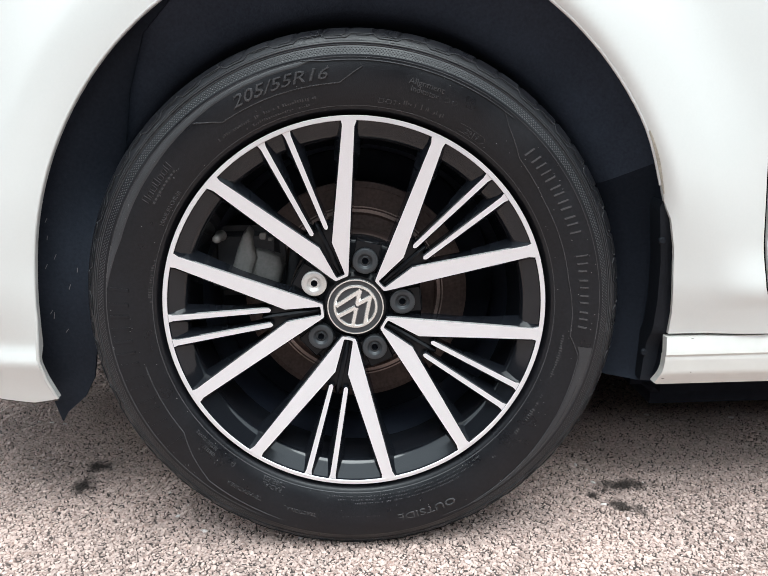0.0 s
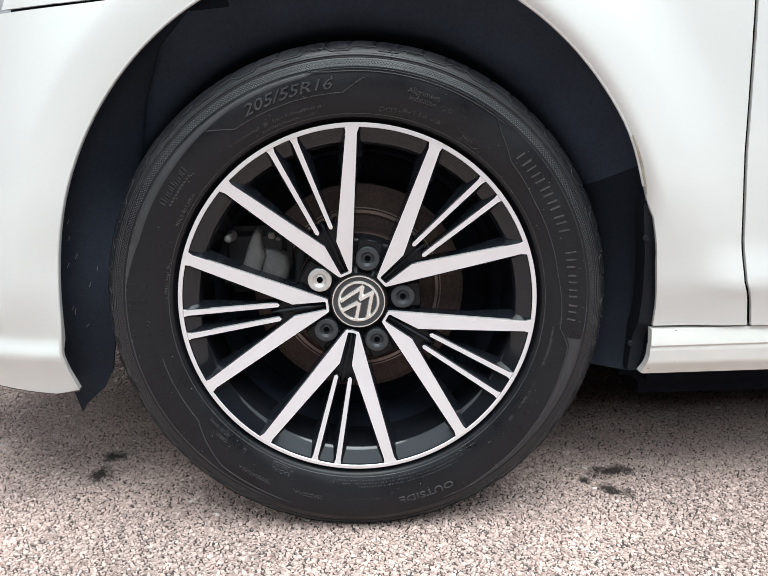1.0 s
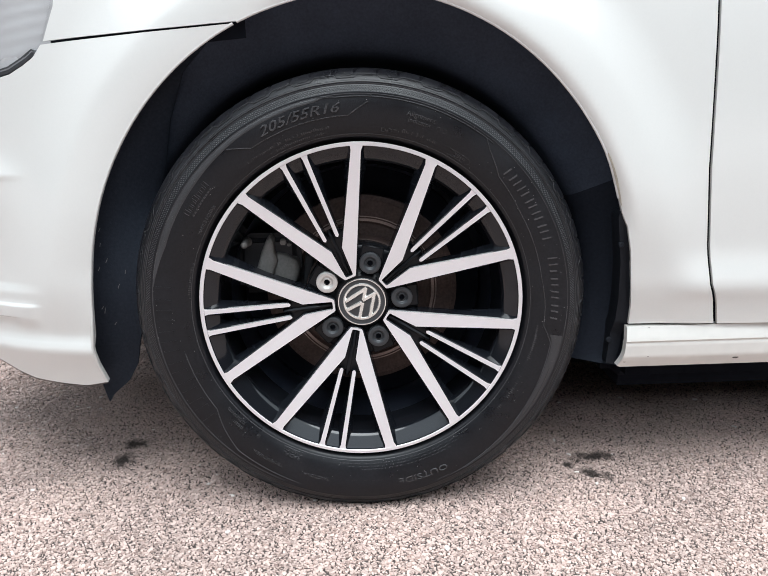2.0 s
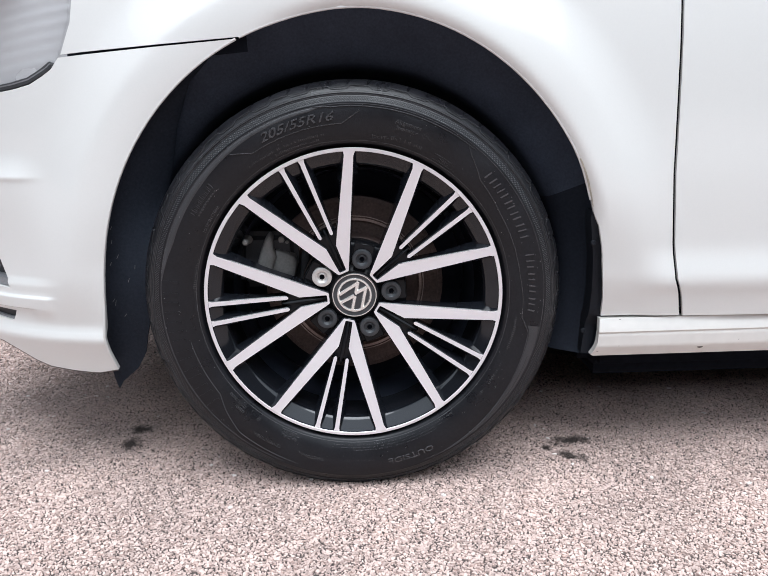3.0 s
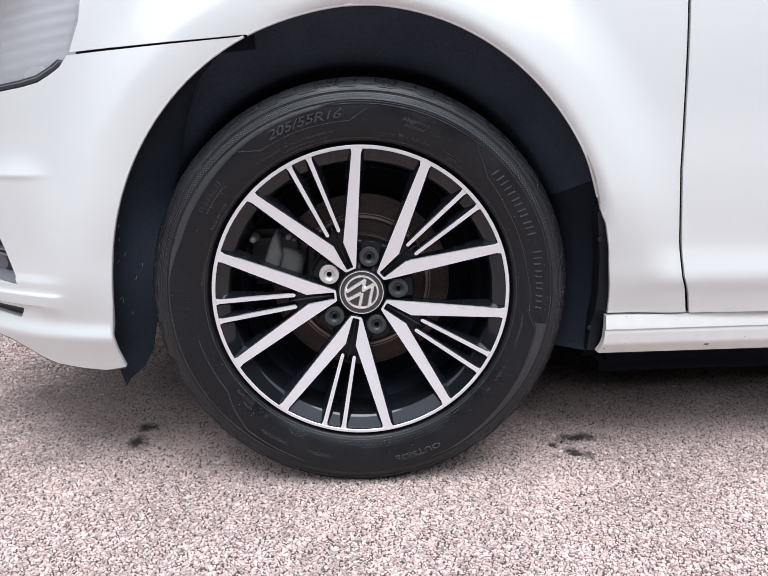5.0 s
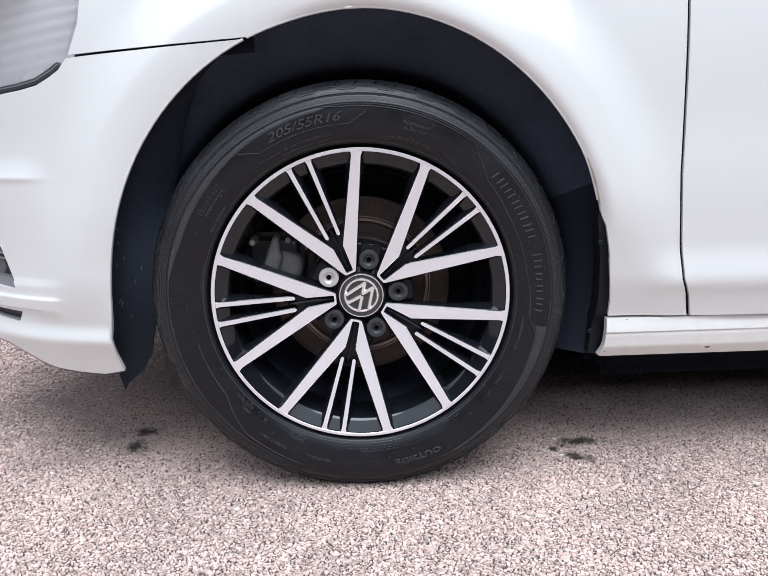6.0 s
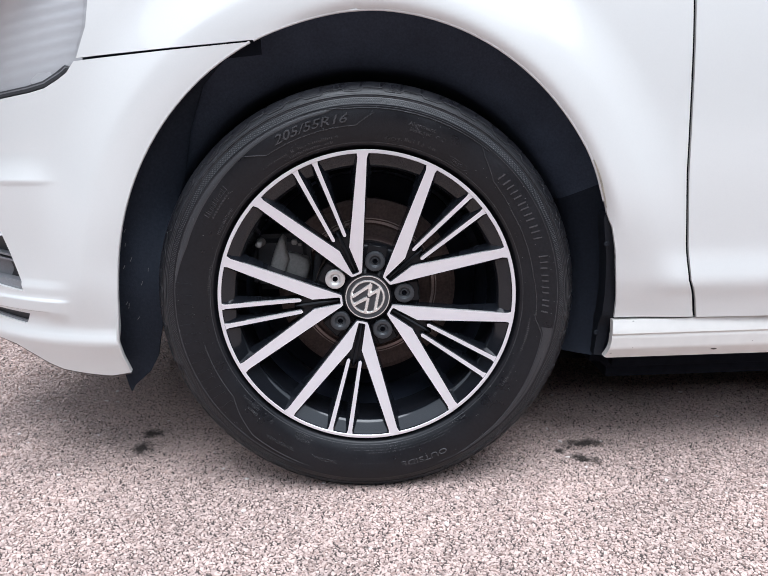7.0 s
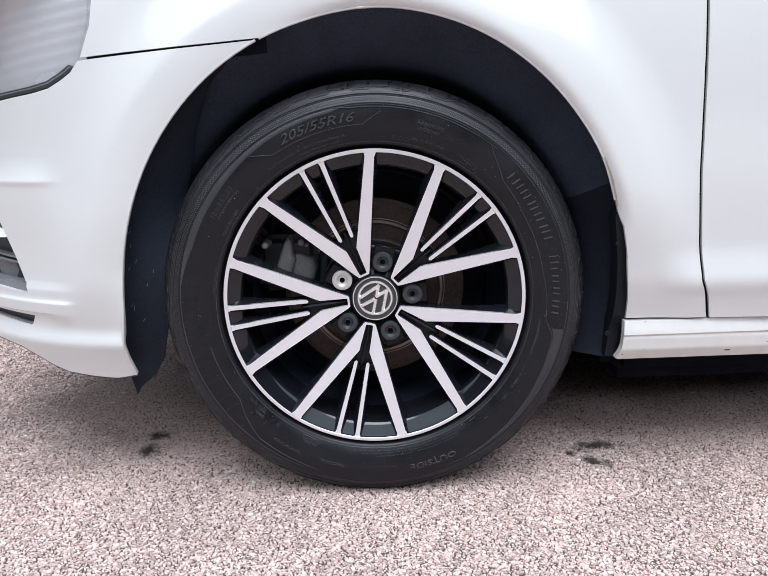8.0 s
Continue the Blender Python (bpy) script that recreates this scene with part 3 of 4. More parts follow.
def strip_solid(bm, outer, inner, thick, draft, face_lift=0.0):
    """A bar between two paths (u, v): machined face on the dish, narrow chamfer, black sides widening with depth."""
    def layer(grow, depth):
        rows = []
        for (ou, ov), (iu, iv) in zip(outer, inner):
            du, dv = ou - iu, ov - iv
            n = math.hypot(du, dv) or 1
            wide = grow + (0.008 * max(0, (math.hypot(ou, ov) - 0.14) / 0.075) if depth > 0.01 else 0.0)     # flanks run out into the rim
            du, dv = du / n * wide, dv / n * wide
            rows.append([bm.verts.new((u, dish(math.hypot(u, v)) + depth, v)) for u, v in ((ou + du, ov + dv), (iu - du, iv - dv))])
        return rows
    layers = [layer(-0.0006, face_lift), layer(0.0006, face_lift + 0.0012), layer(draft, thick)]
    n = len(outer)
    for i in range(n - 1):
        bm.faces.new((layers[0][i][0], layers[0][i][1], layers[0][i + 1][1], layers[0][i + 1][0])).material_index = 0
        for j, (p, q) in enumerate(zip(layers, layers[1:])):
            for s in (0, 1):
                bm.faces.new((p[i][s], p[i + 1][s], q[i + 1][s], q[i][s])).material_index = 1
        b = layers[-1]
        bm.faces.new((b[i][0], b[i + 1][0], b[i + 1][1], b[i][1])).material_index = 1
    for i in (0, n - 1):
        for p, q in zip(layers, layers[1:]):
            bm.faces.new((p[i][0], p[i][1], q[i][1], q[i][0])).material_index = 1


def fork():
    bm = bmesh.new()
    for s in (1, -1):
        outer = [(0.0377, 0.0), (0.0377, 0.0040), (0.0378, 0.0079), (0.0400, 0.0097), (0.0440, 0.0118)]
        inner = [(0.0417, 0.0), (0.0417, 0.0020), (0.0418, 0.0042), (0.0428, 0.0049), (0.0460, 0.0051)]
        for k in range(1, 5):
            outer.append(lerp((0.0440, 0.0118), (0.0740, 0.0270), k / 4))
            inner.append(lerp((0.0460, 0.0051), (0.0825, 0.0072), k / 4))
        end_o, end_i = (0.1960, 0.0889), (0.2030, 0.0766)
        for k in range(1, 21):
            t = k / 20
            o, i = lerp((0.0740, 0.0270), end_o, t), lerp((0.0825, 0.0072), end_i, t)
            flare = 0.0022 * max(0, (t - 0.95) / 0.05) ** 2
            outer.append((o[0] - flare * 0.46, o[1] + flare * 0.88))
            inner.append((i[0] + flare * 0.5, i[1] - flare * 0.86))
        strip_solid(bm, [(u, s * v) for u, v in outer], [(u, s * v) for u, v in inner], 0.0215, 0.0022)
    return bm


def thin(s):
    bm = bmesh.new()
    outer, inner = [], []
    for k in range(21):
        t = k / 20
        o, i = lerp((0.0985, 0.0121), (0.2150, 0.0191), t), lerp((0.0985, 0.0058), (0.2155, 0.0113), t)
        w = 0.0 if k else 0.0018
        flare = 0.0016 * max(0, (t - 0.95) / 0.05) ** 2
        outer.append((o[0], s * (o[1] - w + flare)))
        inner.append((i[0], s * (i[1] + w - flare)))
    outer.insert(1, (0.1005, s * 0.0121))
    inner.insert(1, (0.1005, s * 0.0060))
    strip_solid(bm, outer, inner, 0.0185, 0.0016, 0.0012)
    return bm


def web():
    """The black bridge inside a fork, with its raised middle rib."""
    bm = bmesh.new()
    rows = []
    for u, w, d in ((0.0405, 0.0052, 0.0075), (0.060, 0.0068, 0.0080), (0.0825, 0.0100, 0.0072), (0.096, 0.0165, 0.0080), (0.1025, 0.0170, 0.0095), (0.1060, 0.0150, 0.0180)):
        rows.append([bm.verts.new((u, dish(u) + d + e, v)) for v, e in ((-w, 0.0), (w, 0.0), (w, 0.012), (-w, 0.012))])
    for p, q in zip(rows, rows[1:]):
        for j in range(4):
            bm.faces.new((p[j], p[(j + 1) % 4], q[(j + 1) % 4], q[j]))
    bm.faces.new(rows[0])
    bm.faces.new(rows[-1])
    rib = []
    for u, w, d in ((0.0420, 0.0034, 0.0050), (0.044, 0.0044, 0.0036), (0.07, 0.0054, 0.0034), (0.098, 0.0048, 0.0036), (0.1080, 0.0042, 0.0042), (0.1105, 0.0026, 0.0062)):
        rib.append([bm.verts.new((u, dish(u) + d + (0.012 if abs(k) == 2 else 0.0012 * k * k), w * k / 2)) for k in (-2, -1, 0, 1, 2)])
    for p, q in zip(rib, rib[1:]):
        for j in range(4):
            bm.faces.new((p[j], p[j + 1], q[j + 1], q[j]))
    bm.faces.new(rib[-1])
    return bm


def spin(deg):
    return pose(0, 0, 0, 0, -deg, 0)


spoke = part("spoke", fork(), [ALLOY, BLACK], wheel, "machined V-shaped spoke with black flanks", spin(PHI), sharp=25)
thin_a = part("thin_spoke", thin(1), [ALLOY, BLACK], wheel, "narrow machined spoke", spin(PHI), sharp=25)
thin_b = part("thin_spoke", thin(-1), [ALLOY, BLACK], wheel, "narrow machined spoke", spin(PHI), sharp=25)
bridge = part("spoke_web", web(), HUB_BLACK, wheel, "gloss black bridge", spin(PHI), sharp=50)
for k in range(1, 5):
    for ob in (spoke, thin_a, thin_b, bridge):
        again(ob, spin(PHI + 72 * k))

# hub with the bolt seats
hub_profile = [(0.0300, 0.0), (0.0300, 0.0315), (0.0270, 0.0330), (0.0272, 0.0362), (0.0305, 0.0395), (0.0325, 0.0420), (0.0335, 0.0735), (0.0345, 0.0775), (0.0375, 0.0800), (0.075, 0.0812), (0.075, 0.0)]
part("hub", revolve(hub_profile[1:-1], 96), HUB_BLACK, wheel, "gloss black hub", sharp=40)

# raised seats of the bolts
bm = bmesh.new()
block(bm, (0.043, 0.0290, -0.0158), (0.0790, 0.0420, 0.0158), 0.0016)
seat = part("bolt_seat", bm, HUB_BLACK, wheel, "", spin(PHI + 36), sharp=50)
for k in range(1, 5):
    again(seat, spin(PHI + 36 + 72 * k))

# lug bolts: one silver locking bolt, four with dark caps
def bolt():
    bm = bmesh.new()
    prof = [(0.010, 0.0150), (0.0014, 0.0150), (0.0004, 0.0147), (0.0, 0.0140), (0.0, 0.0092), (0.0003, 0.0086), (0.0014, 0.0080), (0.0030, 0.0070), (0.0034, 0.0062), (0.0031, 0.0052), (0.0024, 0.0046), (0.0024, 0.0040)]
    revolve(prof, 40, bm=bm)
    # splined socket
    rings = []
    for y in (0.0024, 0.0060):
        rings.append([bm.verts.new(((0.0040 if i % 4 < 2 else 0.0029) * math.cos(2 * math.pi * i / 40), y, (0.0040 if i % 4 < 2 else 0.0029) * math.sin(2 * math.pi * i / 40))) for i in range(40)])
    for i in range(40):
        f = bm.faces.new((rings[0][i], rings[0][(i + 1) % 40], rings[1][(i + 1) % 40], rings[1][i]))
        f.material_index = 1
    bm.faces.new(rings[1]).material_index = 1
    return bm


for k in range(5):
    a = radians(PHI + 36 + 72 * k)
    lock = k == 1
    part("lug_bolt", bolt(), [SILVER if lock else BOLT, UNDER], wheel, "silver locking wheel bolt" if lock else "dark grey capped wheel bolt", pose(0.056 * math.cos(a), 0.0225, 0.056 * math.sin(a)))

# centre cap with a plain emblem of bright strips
part("centre_cap", revolve([(0.034, 0.0338), (0.0226, 0.0338), (0.0215, 0.0333), (0.0215, 0.0321), (0.0230, 0.0316), (0.0234, 0.0266), (0.0222, 0.0258), (0.0220, 0.0236), (0.0236, 0.0226), (0.0236, 0.0)], 72, False, [1, 0, 0, 1, 1, 0, 0, 0, 1]), [CHROME, SATIN], wheel, "dark centre cap with chrome rings", sharp=40)
strokes = [((-0.0228, 0.0010), (0.0070, 0.0195)), ((0.0060, 0.0200), (0.0020, 0.0030)), ((0.0010, 0.0020), (0.0190, 0.0118)), ((0.0180, 0.0130), (0.0105, -0.0215)), ((-0.0205, -0.0110), (0.0, -0.0010)), ((0.0010, -0.0010), (-0.0040, -0.0232))]
emblem = part("emblem", revolve([(0.0238, 0.0), (0.0232, 0.0200), (0.0240, 0.0230)], 48), SATIN, wheel, "dark round emblem plate")
for i, ((x0, z0), (x1, z1)) in enumerate(strokes):
    bm = bmesh.new()
    n = math.hypot(x1 - x0, z1 - z0)
    ux, uz = -(z1 - z0) / n * 0.0031, (x1 - x0) / n * 0.0031
    top = [bm.verts.new((x + s * ux * 0.6, 0.0218 - 0.00012 * i, z + s * uz * 0.6)) for x, z, s in ((x0, z0, 1), (x1, z1, 1), (x1, z1, -1), (x0, z0, -1))]
    low = [bm.verts.new((x + s * ux, 0.0238, z + s * uz)) for x, z, s in ((x0, z0, 1), (x1, z1, 1), (x1, z1, -1), (x0, z0, -1))]
    bm.faces.new(top)
    for j in range(4):
        bm.faces.new((top[j], top[(j + 1) % 4], low[(j + 1) % 4], low[j]))
    part("emblem_strip", bm, CHROME, emblem, "chrome strip")

# tyre valve
bm = bmesh.new()
revolve([(0.0, 0.0), (0.0004, 0.0022), (0.0016, 0.0040), (0.0040, 0.0050), (0.0090, 0.0052), (0.0095, 0.0040), (0.020, 0.0042), (0.030, 0.0070)], 24, bm=bm)
part("valve", bm, CAST, wheel, "tyre valve with a grey cap", pose(-0.1600, 0.030, 0.0830))

# ---- brake ----
bm = revolve([(0.060, 0.0), (0.060, 0.078), (0.064, 0.082), (0.092, 0.084), (0.0925, 0.100), (0.0905, 0.1035), (0.0905, 0.1075), (0.0915, 0.1080), (0.0905, 0.1095), (0.0905, 0.1110), (0.0914, 0.1115), (0.0912, 0.134), (0.0920, 0.1345), (0.0935, 0.1415), (0.115, 0.1415), (0.115, 0.09)], 128, False,
             [0, 0, 0, 0, 0, 1, 0, 0, 1, 0, 0, 0, 0, 0, 0])
part("brake_disc", bm, [RUST, WORN], car, "rusty brown ventilated brake disc", AXLE, sharp=25)
# shield added, wide enough to keep the inside of the wheel dark
part("splash_shield", revolve([(0.118, 0.05), (0.122, 0.10), (0.120, 0.170), (0.124, 0.1790), (0.128, 0.1790), (0.130, 0.05)], 72), UNDER, car, "dark splash shield, added and widened to keep light out of the wheel", AXLE)
bm = bmesh.new()
block(bm, (-0.178, 0.066, 0.004), (-0.086, 0.125, 0.092), 0.012)
caliper = part("brake_caliper", bm, CAST_DARK, car, "dark brake caliper with grey alloy faces", AXLE)


def boss(front, y, slope):
    """A cast face with rounded edges, leaning back towards its top."""
    bm = bmesh.new()
    mx, mz = sum(p[0] for p in front) / len(front), sum(p[1] for p in front) / len(front)
    rows = []
    for s, d in ((0.55, -0.0015), (0.84, 0.0), (0.95, 0.0025), (1.0, 0.007), (1.03, 0.024)):
        rows.append([bm.verts.new((mx + (x - mx) * s, y + d + slope * (z - mz), mz + (z - mz) * s)) for x, z in front])
    k = len(front)
    for p, q in zip(rows, rows[1:]):
        for j in range(k):
            bm.faces.new((p[j], p[(j + 1) % k], q[(j + 1) % k], q[j]))
    bm.faces.new(rows[0])
    return bm


part("caliper_face", boss([(x + 0.008, z + 0.002) for x, z in ((-0.160, 0.024), (-0.157, 0.040), (-0.149, 0.066), (-0.141, 0.084), (-0.136, 0.089), (-0.131, 0.083), (-0.130, 0.066), (-0.125, 0.054), (-0.131, 0.040), (-0.134, 0.020), (-0.146, 0.019))], 0.052, 0.12), CAST, caliper, "grey cast alloy", sharp=50)
part("caliper_face", boss([(x + 0.005, z + 0.011) for x, z in ((-0.132, 0.018), (-0.130, 0.038), (-0.124, 0.055), (-0.110, 0.052), (-0.096, 0.044), (-0.092, 0.032), (-0.097, 0.012), (-0.112, 0.010))], 0.056, 0.10), CAST, caliper, "grey cast alloy", sharp=50)
part("caliper_bracket", boss([(-0.088, 0.004), (-0.084, 0.040), (-0.080, 0.060), (-0.068, 0.062), (-0.070, 0.036), (-0.072, 0.006)], 0.070, 0.1), CAST_DARK, caliper, "dark iron bracket", sharp=50)
bm = bmesh.new()
block(bm, (-0.113, 0.052, 0.078), (-0.105, 0.062, 0.086), 0.0012)
block(bm, (-0.103, 0.052, 0.076), (-0.098, 0.060, 0.080), 0.0008)
part("caliper_clip", bm, CAST, caliper, "small bright clip")

# ---- wheel housing ----
def liner_section(deg0, deg1, n):
    """Part of the arch lining: an outward-facing skirt, turned so to catch more light, that leans in to a tunnel over
    the tyre.
    """
    bm = bmesh.new()
    rows = []
    for k in range(n + 1):
        a = radians(deg0 + (deg1 - deg0) * k / n)
        row = []
        ox, oz = 1.05 * ARCH_X * math.cos(a), max(0.186, ARCH_MID + 1.03 * ARCH_Z * math.sin(a))
        ix, iz = -0.0014 + 0.333 * math.cos(a), 0.3065 + 0.333 * math.sin(a)
        for y, t in ((0.060, 0.0), (0.066, 0.15), (0.074, 0.35), (0.082, 0.55), (0.090, 0.75), (0.100, 0.92), (0.115, 1.0), (0.22, 1.0), (0.32, 1.0), (0.345, 1.08), (0.35, 2.5)):
            w = 0.0012 * math.sin(a * 9) * (0.07 < y < 0.33)
            row.append(bm.verts.new((ox + (ix - ox) * t, y + w, oz + (iz - oz) * t)))
        rows.append(row)
    for p, q in zip(rows, rows[1:]):
        for j in range(len(p) - 1):
            bm.faces.new((p[j], p[j + 1], q[j + 1], q[j]))
    return bm


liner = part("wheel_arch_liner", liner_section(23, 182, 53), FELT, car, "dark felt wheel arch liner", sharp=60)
# same lining further down, in the darker colour that carries the shade
part("liner_shaded_part", liner_section(-21.0, 23, 18), LINER_SHADED, liner, "rear part of the liner, shade put into its darker colour", sharp=60)
# rear flange with its screws
flange = [(0.3590, 0.424), (0.364, 0.413), (0.369, 0.402), (0.3735, 0.369), (0.3765, 0.324), (0.379, 0.289), (0.378, 0.262), (0.375, 0.243), (0.373, 0.222), (0.369, 0.207), (0.366, 0.195), (0.354, 0.196), (0.357, 0.23), (0.3625, 0.30), (0.3620, 0.35), (0.3580, 0.39), (0.3555, 0.415)]


def flange_depth(x, z):
    return 0.028 + 0.05 * max(0, 0.366 - x) + 0.012 * smooth((0.27 - z) / 0.03)


part("liner_flange", panel(flange, flange_depth, 0.005, 0.0, 0.03), FLANGE, liner, "black plastic flange")
for x, z in ((0.3610, 0.3760), (0.3560, 0.2330)):
    bm = revolve([(0.0, 0.0), (0.0, 0.0030), (0.0012, 0.0042), (0.004, 0.0044)], 20)
    part("screw", bm, FLANGE, liner, "black plastic screw", Matrix.Translation(placed(x, flange_depth(x, z) - 0.003, z)))
# front flap that hangs behind the bumper
def flap_depth(x, z):
    """Upright below, turning in under the arch further up."""
    inward = max(0, 0.985 - math.hypot(x / ARCH_X, (z - ARCH_MID) / ARCH_Z))
    return 0.050 + 0.10 * max(0, 0.25 - z) + 0.32 * inward * smooth((z - 0.33) / 0.16)


bm = panel([(1.03 * x, ARCH_MID + 1.03 * (z - ARCH_MID)) for x, z in arch(116, 180, 9)] + [(-0.400, 0.27), (-0.394, 0.21), (-0.386, 0.165), (-0.3835, 0.153), (-0.376, 0.165), (-0.349, 0.188), (-0.333, 0.215), (-0.3195, 0.27), (-0.3165, 0.36), (-0.292, 0.44), (-0.272, 0.50), (-0.255, 0.56), (-0.228, 0.620)], flap_depth, 0.012, 0.0, 0.004, shift=tuck)
part("mud_flap", bm, FLAP, liner, "black plastic flap hanging below the bumper", sharp=60)
rng = random.Random(8)
for _ in range(9):
    x, z = rng.uniform(-0.372, -0.33), rng.uniform(0.26, 0.42)
    bm = bmesh.new()
    block(bm, (-0.0003, -0.0002, -rng.uniform(0.002, 0.006)), (0.0003, 0.0004, 0.003))
    part("scratch", bm, SPECK, liner, "pale scratch in the plastic", Matrix.Translation(placed(x, flap_depth(x, z) - 0.0003, z, tuck)) @ pose(0, 0, 0, 0, rng.uniform(5, 40), 0))
# smear of rust and dirt where the wing meets the liner
edge = arch(18.5, 29, 10)
bm = panel(edge + [(x + 0.0017 * math.sin(math.pi * (i + 0.3) / 11.5) + 0.0002, z + 0.0010) for i, (x, z) in reversed(list(enumerate(edge)))], lambda x, z: side(x, z) - 0.0016, 0.006, 0.0, 0.0018)
part("dirt_streak", bm, DIRT, car, "beige dirt along the wing edge")

# ---- headlight and bumper openings ----
bm = panel([(-0.80, 0.577), (-0.529, 0.612), (-0.472, 0.619), (-0.443, 0.625), (-0.424, 0.634), (-0.410, 0.643), (-0.397, 0.658), (-0.379, 0.70), (-0.368, 0.76), (-0.80, 0.80)], lambda x, z: side(x, z) + 0.004, 0.03, 0.002, 0.004)
lamp = part("headlight", bm, GLASS, car, "clear headlight cover with dark trim")
lamp.visible_shadow = False
bm = panel([(-0.80, 0.574), (-0.529, 0.609), (-0.472, 0.616), (-0.443, 0.622), (-0.424, 0.631), (-0.407, 0.641), (-0.394, 0.657), (-0.376, 0.70), (-0.362, 0.77), (-0.80, 0.82)], lambda x, z: side(x, z) + 0.03 + 0.10 * abs((z - 0.14 * x) % 0.016 - 0.008), 0.004, 0.0, 0.02)
part("lamp_housing", bm, LAMP_DARK, lamp, "grey reflector housing")
trim_line = [(-0.80, 0.5745), (-0.529, 0.6095), (-0.472, 0.6165), (-0.443, 0.6225), (-0.422, 0.6325), (-0.406, 0.6425)]
for lo, hi, mat, words in ((0.0008, 0.0048, GREY_PLASTIC, "dark grey trim under the lamp"), (0.0052, 0.0064, LIGHT_PLASTIC, "thin pale trim line"), (0.0068, 0.0084, SATIN, "black inner trim line")):
    bm = panel([(x, z + lo) for x, z in trim_line] + [(x - 0.3 * hi, z + hi) for x, z in reversed(trim_line)], lambda x, z: side(x, z) + 0.0022, 0.03, 0.0, 0.012)
    part("lamp_trim", bm, mat, lamp, words)
# dark sheet added behind the wing seam so no light shows through
bm = panel([(-0.388, 0.637), (-0.14, 0.660), (-0.14, 0.695), (-0.384, 0.680)], lambda x, z: side(x, z) + 0.0135, 0.02, 0.0, 0.004)
part("seam_backing", bm, UNDER, car, "dark backing added behind the wing seam to keep it dark")

bm = panel([(-0.80, 0.32), (-0.530, 0.318), (-0.536, 0.34), (-0.549, 0.38), (-0.569, 0.434), (-0.586, 0.468), (-0.80, 0.49)], lambda x, z: side(x, z) + 0.028, 0.03, 0.0, 0.01)
grille = part("fog_light_grille", bm, GREY_PLASTIC, car, "black fog light grille with chrome strip")
for z0, z1 in ((0.395, 0.3715), (0.386, 0.3640)):
    x1 = -0.547 - (z1 - 0.3715) * -0.3
    bm = panel([(-0.80, z0), (x1, z1), (x1 - 0.001, z1 + 0.0032), (-0.80, z0 + 0.0035)], lambda x, zz: side(x, zz) + 0.012, 0.02, 0.0, 0.03)
    part("grille_bar", bm, LIGHT_PLASTIC, grille, "thin grey bar")
bm = revolve([(0.0, 0.0), (0.0006, 0.020), (0.002, 0.029), (0.005, 0.0325), (0.014, 0.0335)], 40)
part("fog_lamp", bm, LIGHT_PLASTIC, grille, "round fog lamp glass", pose(-0.592, side(-0.592, 0.352) + 0.026, 0.352, 0, 0, -32))
bm = panel([(-0.80, 0.328), (-0.536, 0.325), (-0.539, 0.336), (-0.58, 0.338), (-0.80, 0.345)], lambda x, z: side(x, z) + 0.006, 0.02, 0.0, 0.03)
part("grille_frame", bm, LIGHT_PLASTIC, grille, "grey plastic frame")
bm = panel([(-0.80, 0.425), (-0.578, 0.4060), (-0.5655, 0.4070), (-0.5685, 0.4130), (-0.578, 0.4178), (-0.80, 0.440)], lambda x, z: side(x, z) + 0.004 + 1.2 * (z - 0.406 - 0.08 * max(0, -0.578 - x)), 0.02, 0.0, 0.02)
part("chrome_strip", bm, CHROME, grille, "broad chrome strip")
bm = panel([(-0.80, 0.262), (-0.535, 0.262), (-0.522, 0.292), (-0.80, 0.30)], lambda x, z: side(x, z) + 0.012, 0.03, 0.0, 0.01)
slot = part("lower_grille", bm, GREY_PLASTIC, car, "black slot in the bumper")
bm = panel([(-0.80, 0.2695), (-0.608, 0.2755), (-0.540, 0.2700), (-0.5335, 0.2760), (-0.541, 0.2745), (-0.608, 0.2800), (-0.80, 0.2745)], lambda x, z: side(x, z) + 0.004, 0.02, 0.0, 0.02)
part("slot_frame", bm, LIGHT_PLASTIC, slot, "grey plastic frame")
bm = panel([(-0.80, 0.2830), (-0.605, 0.2850), (-0.533, 0.2815), (-0.533, 0.2830), (-0.605, 0.2868), (-0.80, 0.2850)], lambda x, z: side(x, z) + 0.010, 0.02, 0.0, 0.02)
part("slot_bar", bm, LIGHT_PLASTIC, slot)

# ---- the rest of the body that closes the view: underside and bonnet ----
# blocks behind wheel and sill are added and set low to deepen the shade
for lo, hi, bevel in (((-0.74, 0.20, 0.262), (-0.435, 1.60, 0.56), 0.02), ((-0.43, 0.35, 0.150), (0.36, 1.46, 0.80), 0.02), ((0.384, 0.118, 0.116), (3.30, 1.64, 0.24), 0.03), ((0.30, 0.225, 0.135), (0.44, 1.62, 0.26), 0.03), ((0.42, 0.085, 0.20), (1.40, 1.72, 0.86), 0.02), ((-0.36, 0.07, 0.735), (0.415, 0.34, 0.82), 0.01)):
    bm = bmesh.new()
    block(bm, lo, hi, bevel)
    part("underbody", bm, UNDER, car, "dark underside of the car")
bm = bmesh.new()
rows = []
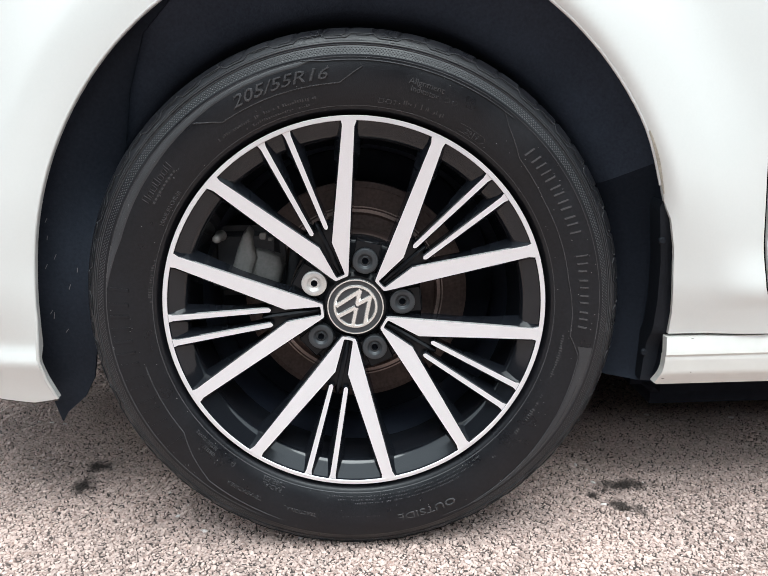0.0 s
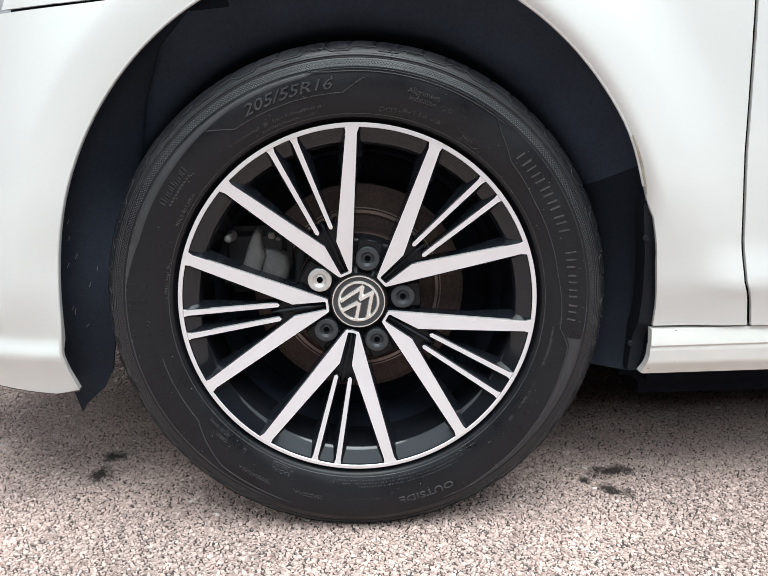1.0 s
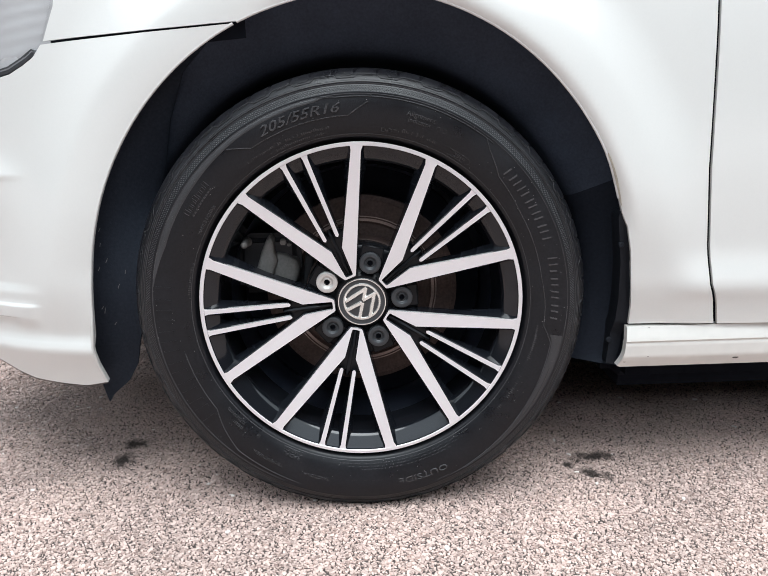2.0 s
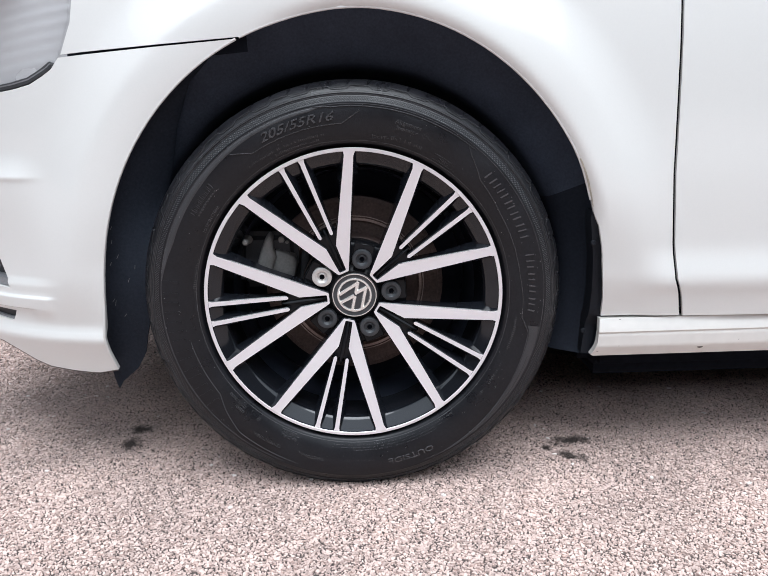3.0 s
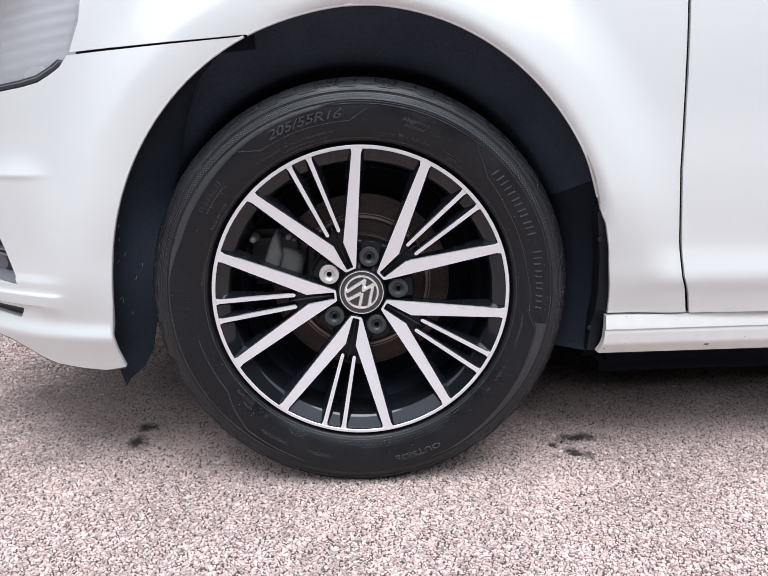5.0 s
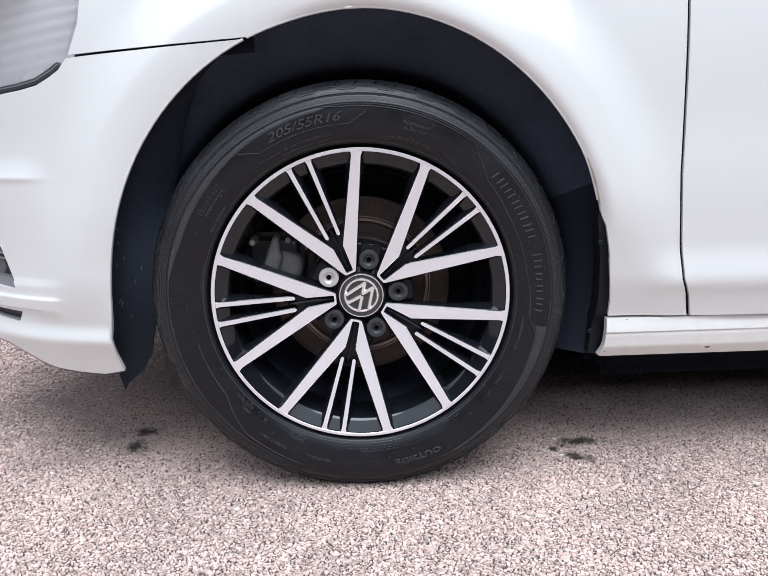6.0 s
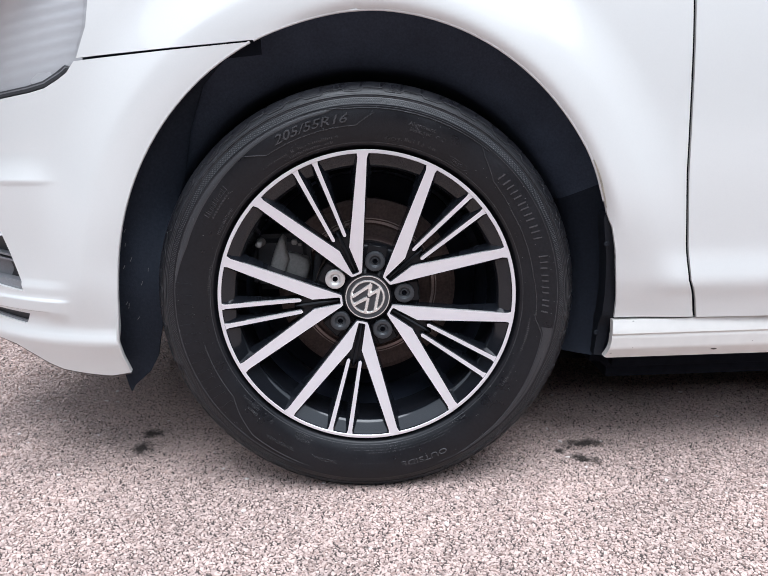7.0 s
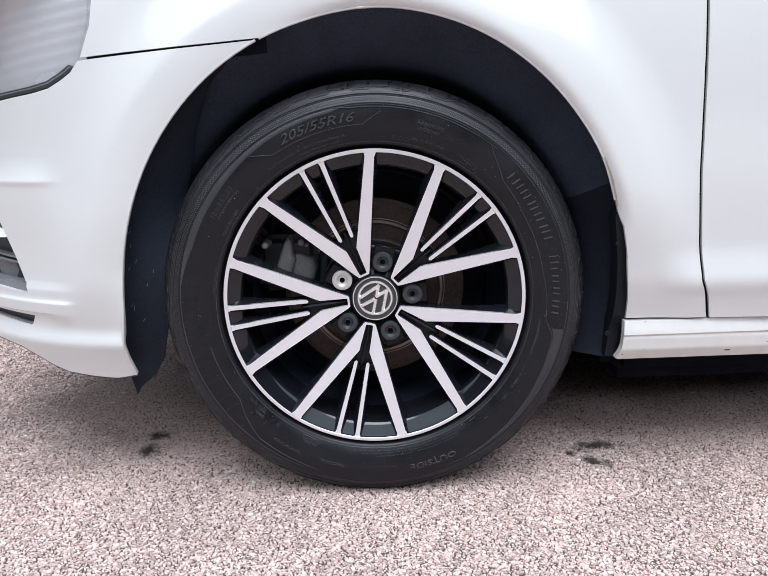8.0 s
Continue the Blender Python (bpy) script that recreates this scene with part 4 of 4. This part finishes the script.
for i in range(13):
    x = -0.74 + 2.14 * i / 12
    row = []
    for j in range(17):
        y = 0.05 + 1.70 * j / 16
        e = abs(j - 8) / 8
        row.append(bm.verts.new((x, y, 0.74 + 0.14 * smooth((x + 0.74) / 0.7) + 0.05 * smooth((x + 0.2) / 0.9) + 0.06 * (1 - e ** 4))))
    rows.append(row)
for p, q in zip(rows, rows[1:]):
    for j in range(16):
        bm.faces.new((p[j], p[j + 1], q[j + 1], q[j]))
ext = bmesh.ops.extrude_face_region(bm, geom=bm.faces[:])
for v in ext["geom"]:
    if isinstance(v, bmesh.types.BMVert):
        v.co.z -= 0.02
part("bonnet", bm, PAINT, car, "white bonnet", sharp=50)

bm = bmesh.new()
block(bm, (1.404, 0.020, 0.215), (3.40, 1.74, 0.93), 0.05)
part("body_shell", bm, PAINT, car, "plain white rear body")

# ---- stone chips bedded in the asphalt ----
def chips(x0, x1, y0, y1, gap, seed, name, fill=0.50):
    rs = np.random.RandomState(seed)
    gx, gy = np.meshgrid(np.arange(x0, x1, gap), np.arange(y0, y1, gap * 0.80))
    gx[1::2] += gap / 2
    x, y = gx.ravel(), gy.ravel()
    n = len(x)
    x, y = x + rs.uniform(-0.30, 0.30, n) * gap, y + rs.uniform(-0.27, 0.27, n) * gap
    size = gap * fill
    s = size * (1.00 + 0.80 * rs.uniform(0, 1, n) ** 1.6)
    stretch, turn = rs.uniform(0.55, 1.0, n), rs.uniform(-1.57, 1.57, n)
    h = 0.0003 + s * 0.85 * rs.uniform(0, 1, n) ** 1.2
    k = 5
    ang = np.linspace(0, 2 * np.pi, k, endpoint=False)[None, :] + rs.uniform(-0.3, 0.3, (n, k))
    rad = rs.uniform(0.75, 1.1, (n, k)) * s[:, None]
    lx, ly = rad * np.cos(ang), rad * np.sin(ang) * stretch[:, None]
    c, d = np.cos(turn)[:, None], np.sin(turn)[:, None]
    px, py = lx * c - ly * d, lx * d + ly * c
    tilt = rs.uniform(-0.45, 0.45, (n, 2))
    pts = np.zeros((n, 2 * k, 3))
    pts[:, :k, 0], pts[:, :k, 1], pts[:, :k, 2] = x[:, None] + px, y[:, None] + py, -0.001
    q = 0.86
    pts[:, k:, 0], pts[:, k:, 1] = x[:, None] + px * q, y[:, None] + py * q
    pts[:, k:, 2] = h[:, None] + (px * tilt[:, :1] + py * tilt[:, 1:]) * q
    base = (np.arange(n) * 2 * k)[:, None]
    quads = np.stack([np.stack([base[:, 0] + i, base[:, 0] + (i + 1) % k, base[:, 0] + k + (i + 1) % k, base[:, 0] + k + i], 1) for i in range(k)], 1)
    loops = np.concatenate([quads.reshape(n, 4 * k), base + np.arange(k, 2 * k)[None, :]], 1).reshape(-1)
    me = bpy.data.meshes.new(name)
    me.vertices.add(n * 2 * k)
    me.vertices.foreach_set("co", pts.reshape(-1))
    me.loops.add(len(loops))
    me.loops.foreach_set("vertex_index", loops.astype(np.int32))
    size_list = np.tile([4] * k + [k], n)
    me.polygons.add(len(size_list))
    me.polygons.foreach_set("loop_start", np.concatenate([[0], np.cumsum(size_list)[:-1]]).astype(np.int32))
    me.update(calc_edges=True)
    me.validate()
    ob = link(name, me, STONE, None, "", None, 25)
    bm = bmesh.new()
    bm.faces.new([bm.verts.new((px, py, 0.0003)) for px, py in ((x0, y0), (x1, y0), (x1, y1), (x0, y1))])
    part("bitumen", bm, BITUMEN, ob, "dark bitumen between the chips")
    return tagged(ob, "pale stone chips bedded in worn asphalt", "stones", kind="stuff")


chips(-0.98, 1.06, 0.0, 0.56, 0.0044, 3, "stone_chips", 0.53)
chips(-0.98, 1.06, -0.32, 0.0, 0.0044, 5, "stone_chips", 0.54)
chips(-1.30, -0.30, 0.56, 1.05, 0.0070, 4, "stone_chips")
GRIT = material("pale_grit", (0.76, 0.69, 0.66), 0.7, 0, 0.25, 40, 500)
rng = random.Random(21)
bm = bmesh.new()
for _ in range(110):
    x, y = rng.uniform(-0.95, 1.0), rng.uniform(-0.2, 0.5)
    r = 0.0022 + 0.0040 * rng.random() ** 2
    made = bmesh.ops.create_icosphere(bm, subdivisions=1, radius=r)["verts"]
    a, k = rng.uniform(0, 3.14), rng.uniform(0.5, 0.8)
    for v in made:
        px, py = v.co.x * rng.uniform(0.85, 1.15), v.co.y * k
        v.co = (x + px * math.cos(a) - py * math.sin(a), y + px * math.sin(a) + py * math.cos(a), 0.0022 + v.co.z * 0.45)
tagged(part("loose_grit", bm, GRIT, None, "pale loose grit lying on the asphalt"), category="grit", kind="stuff")
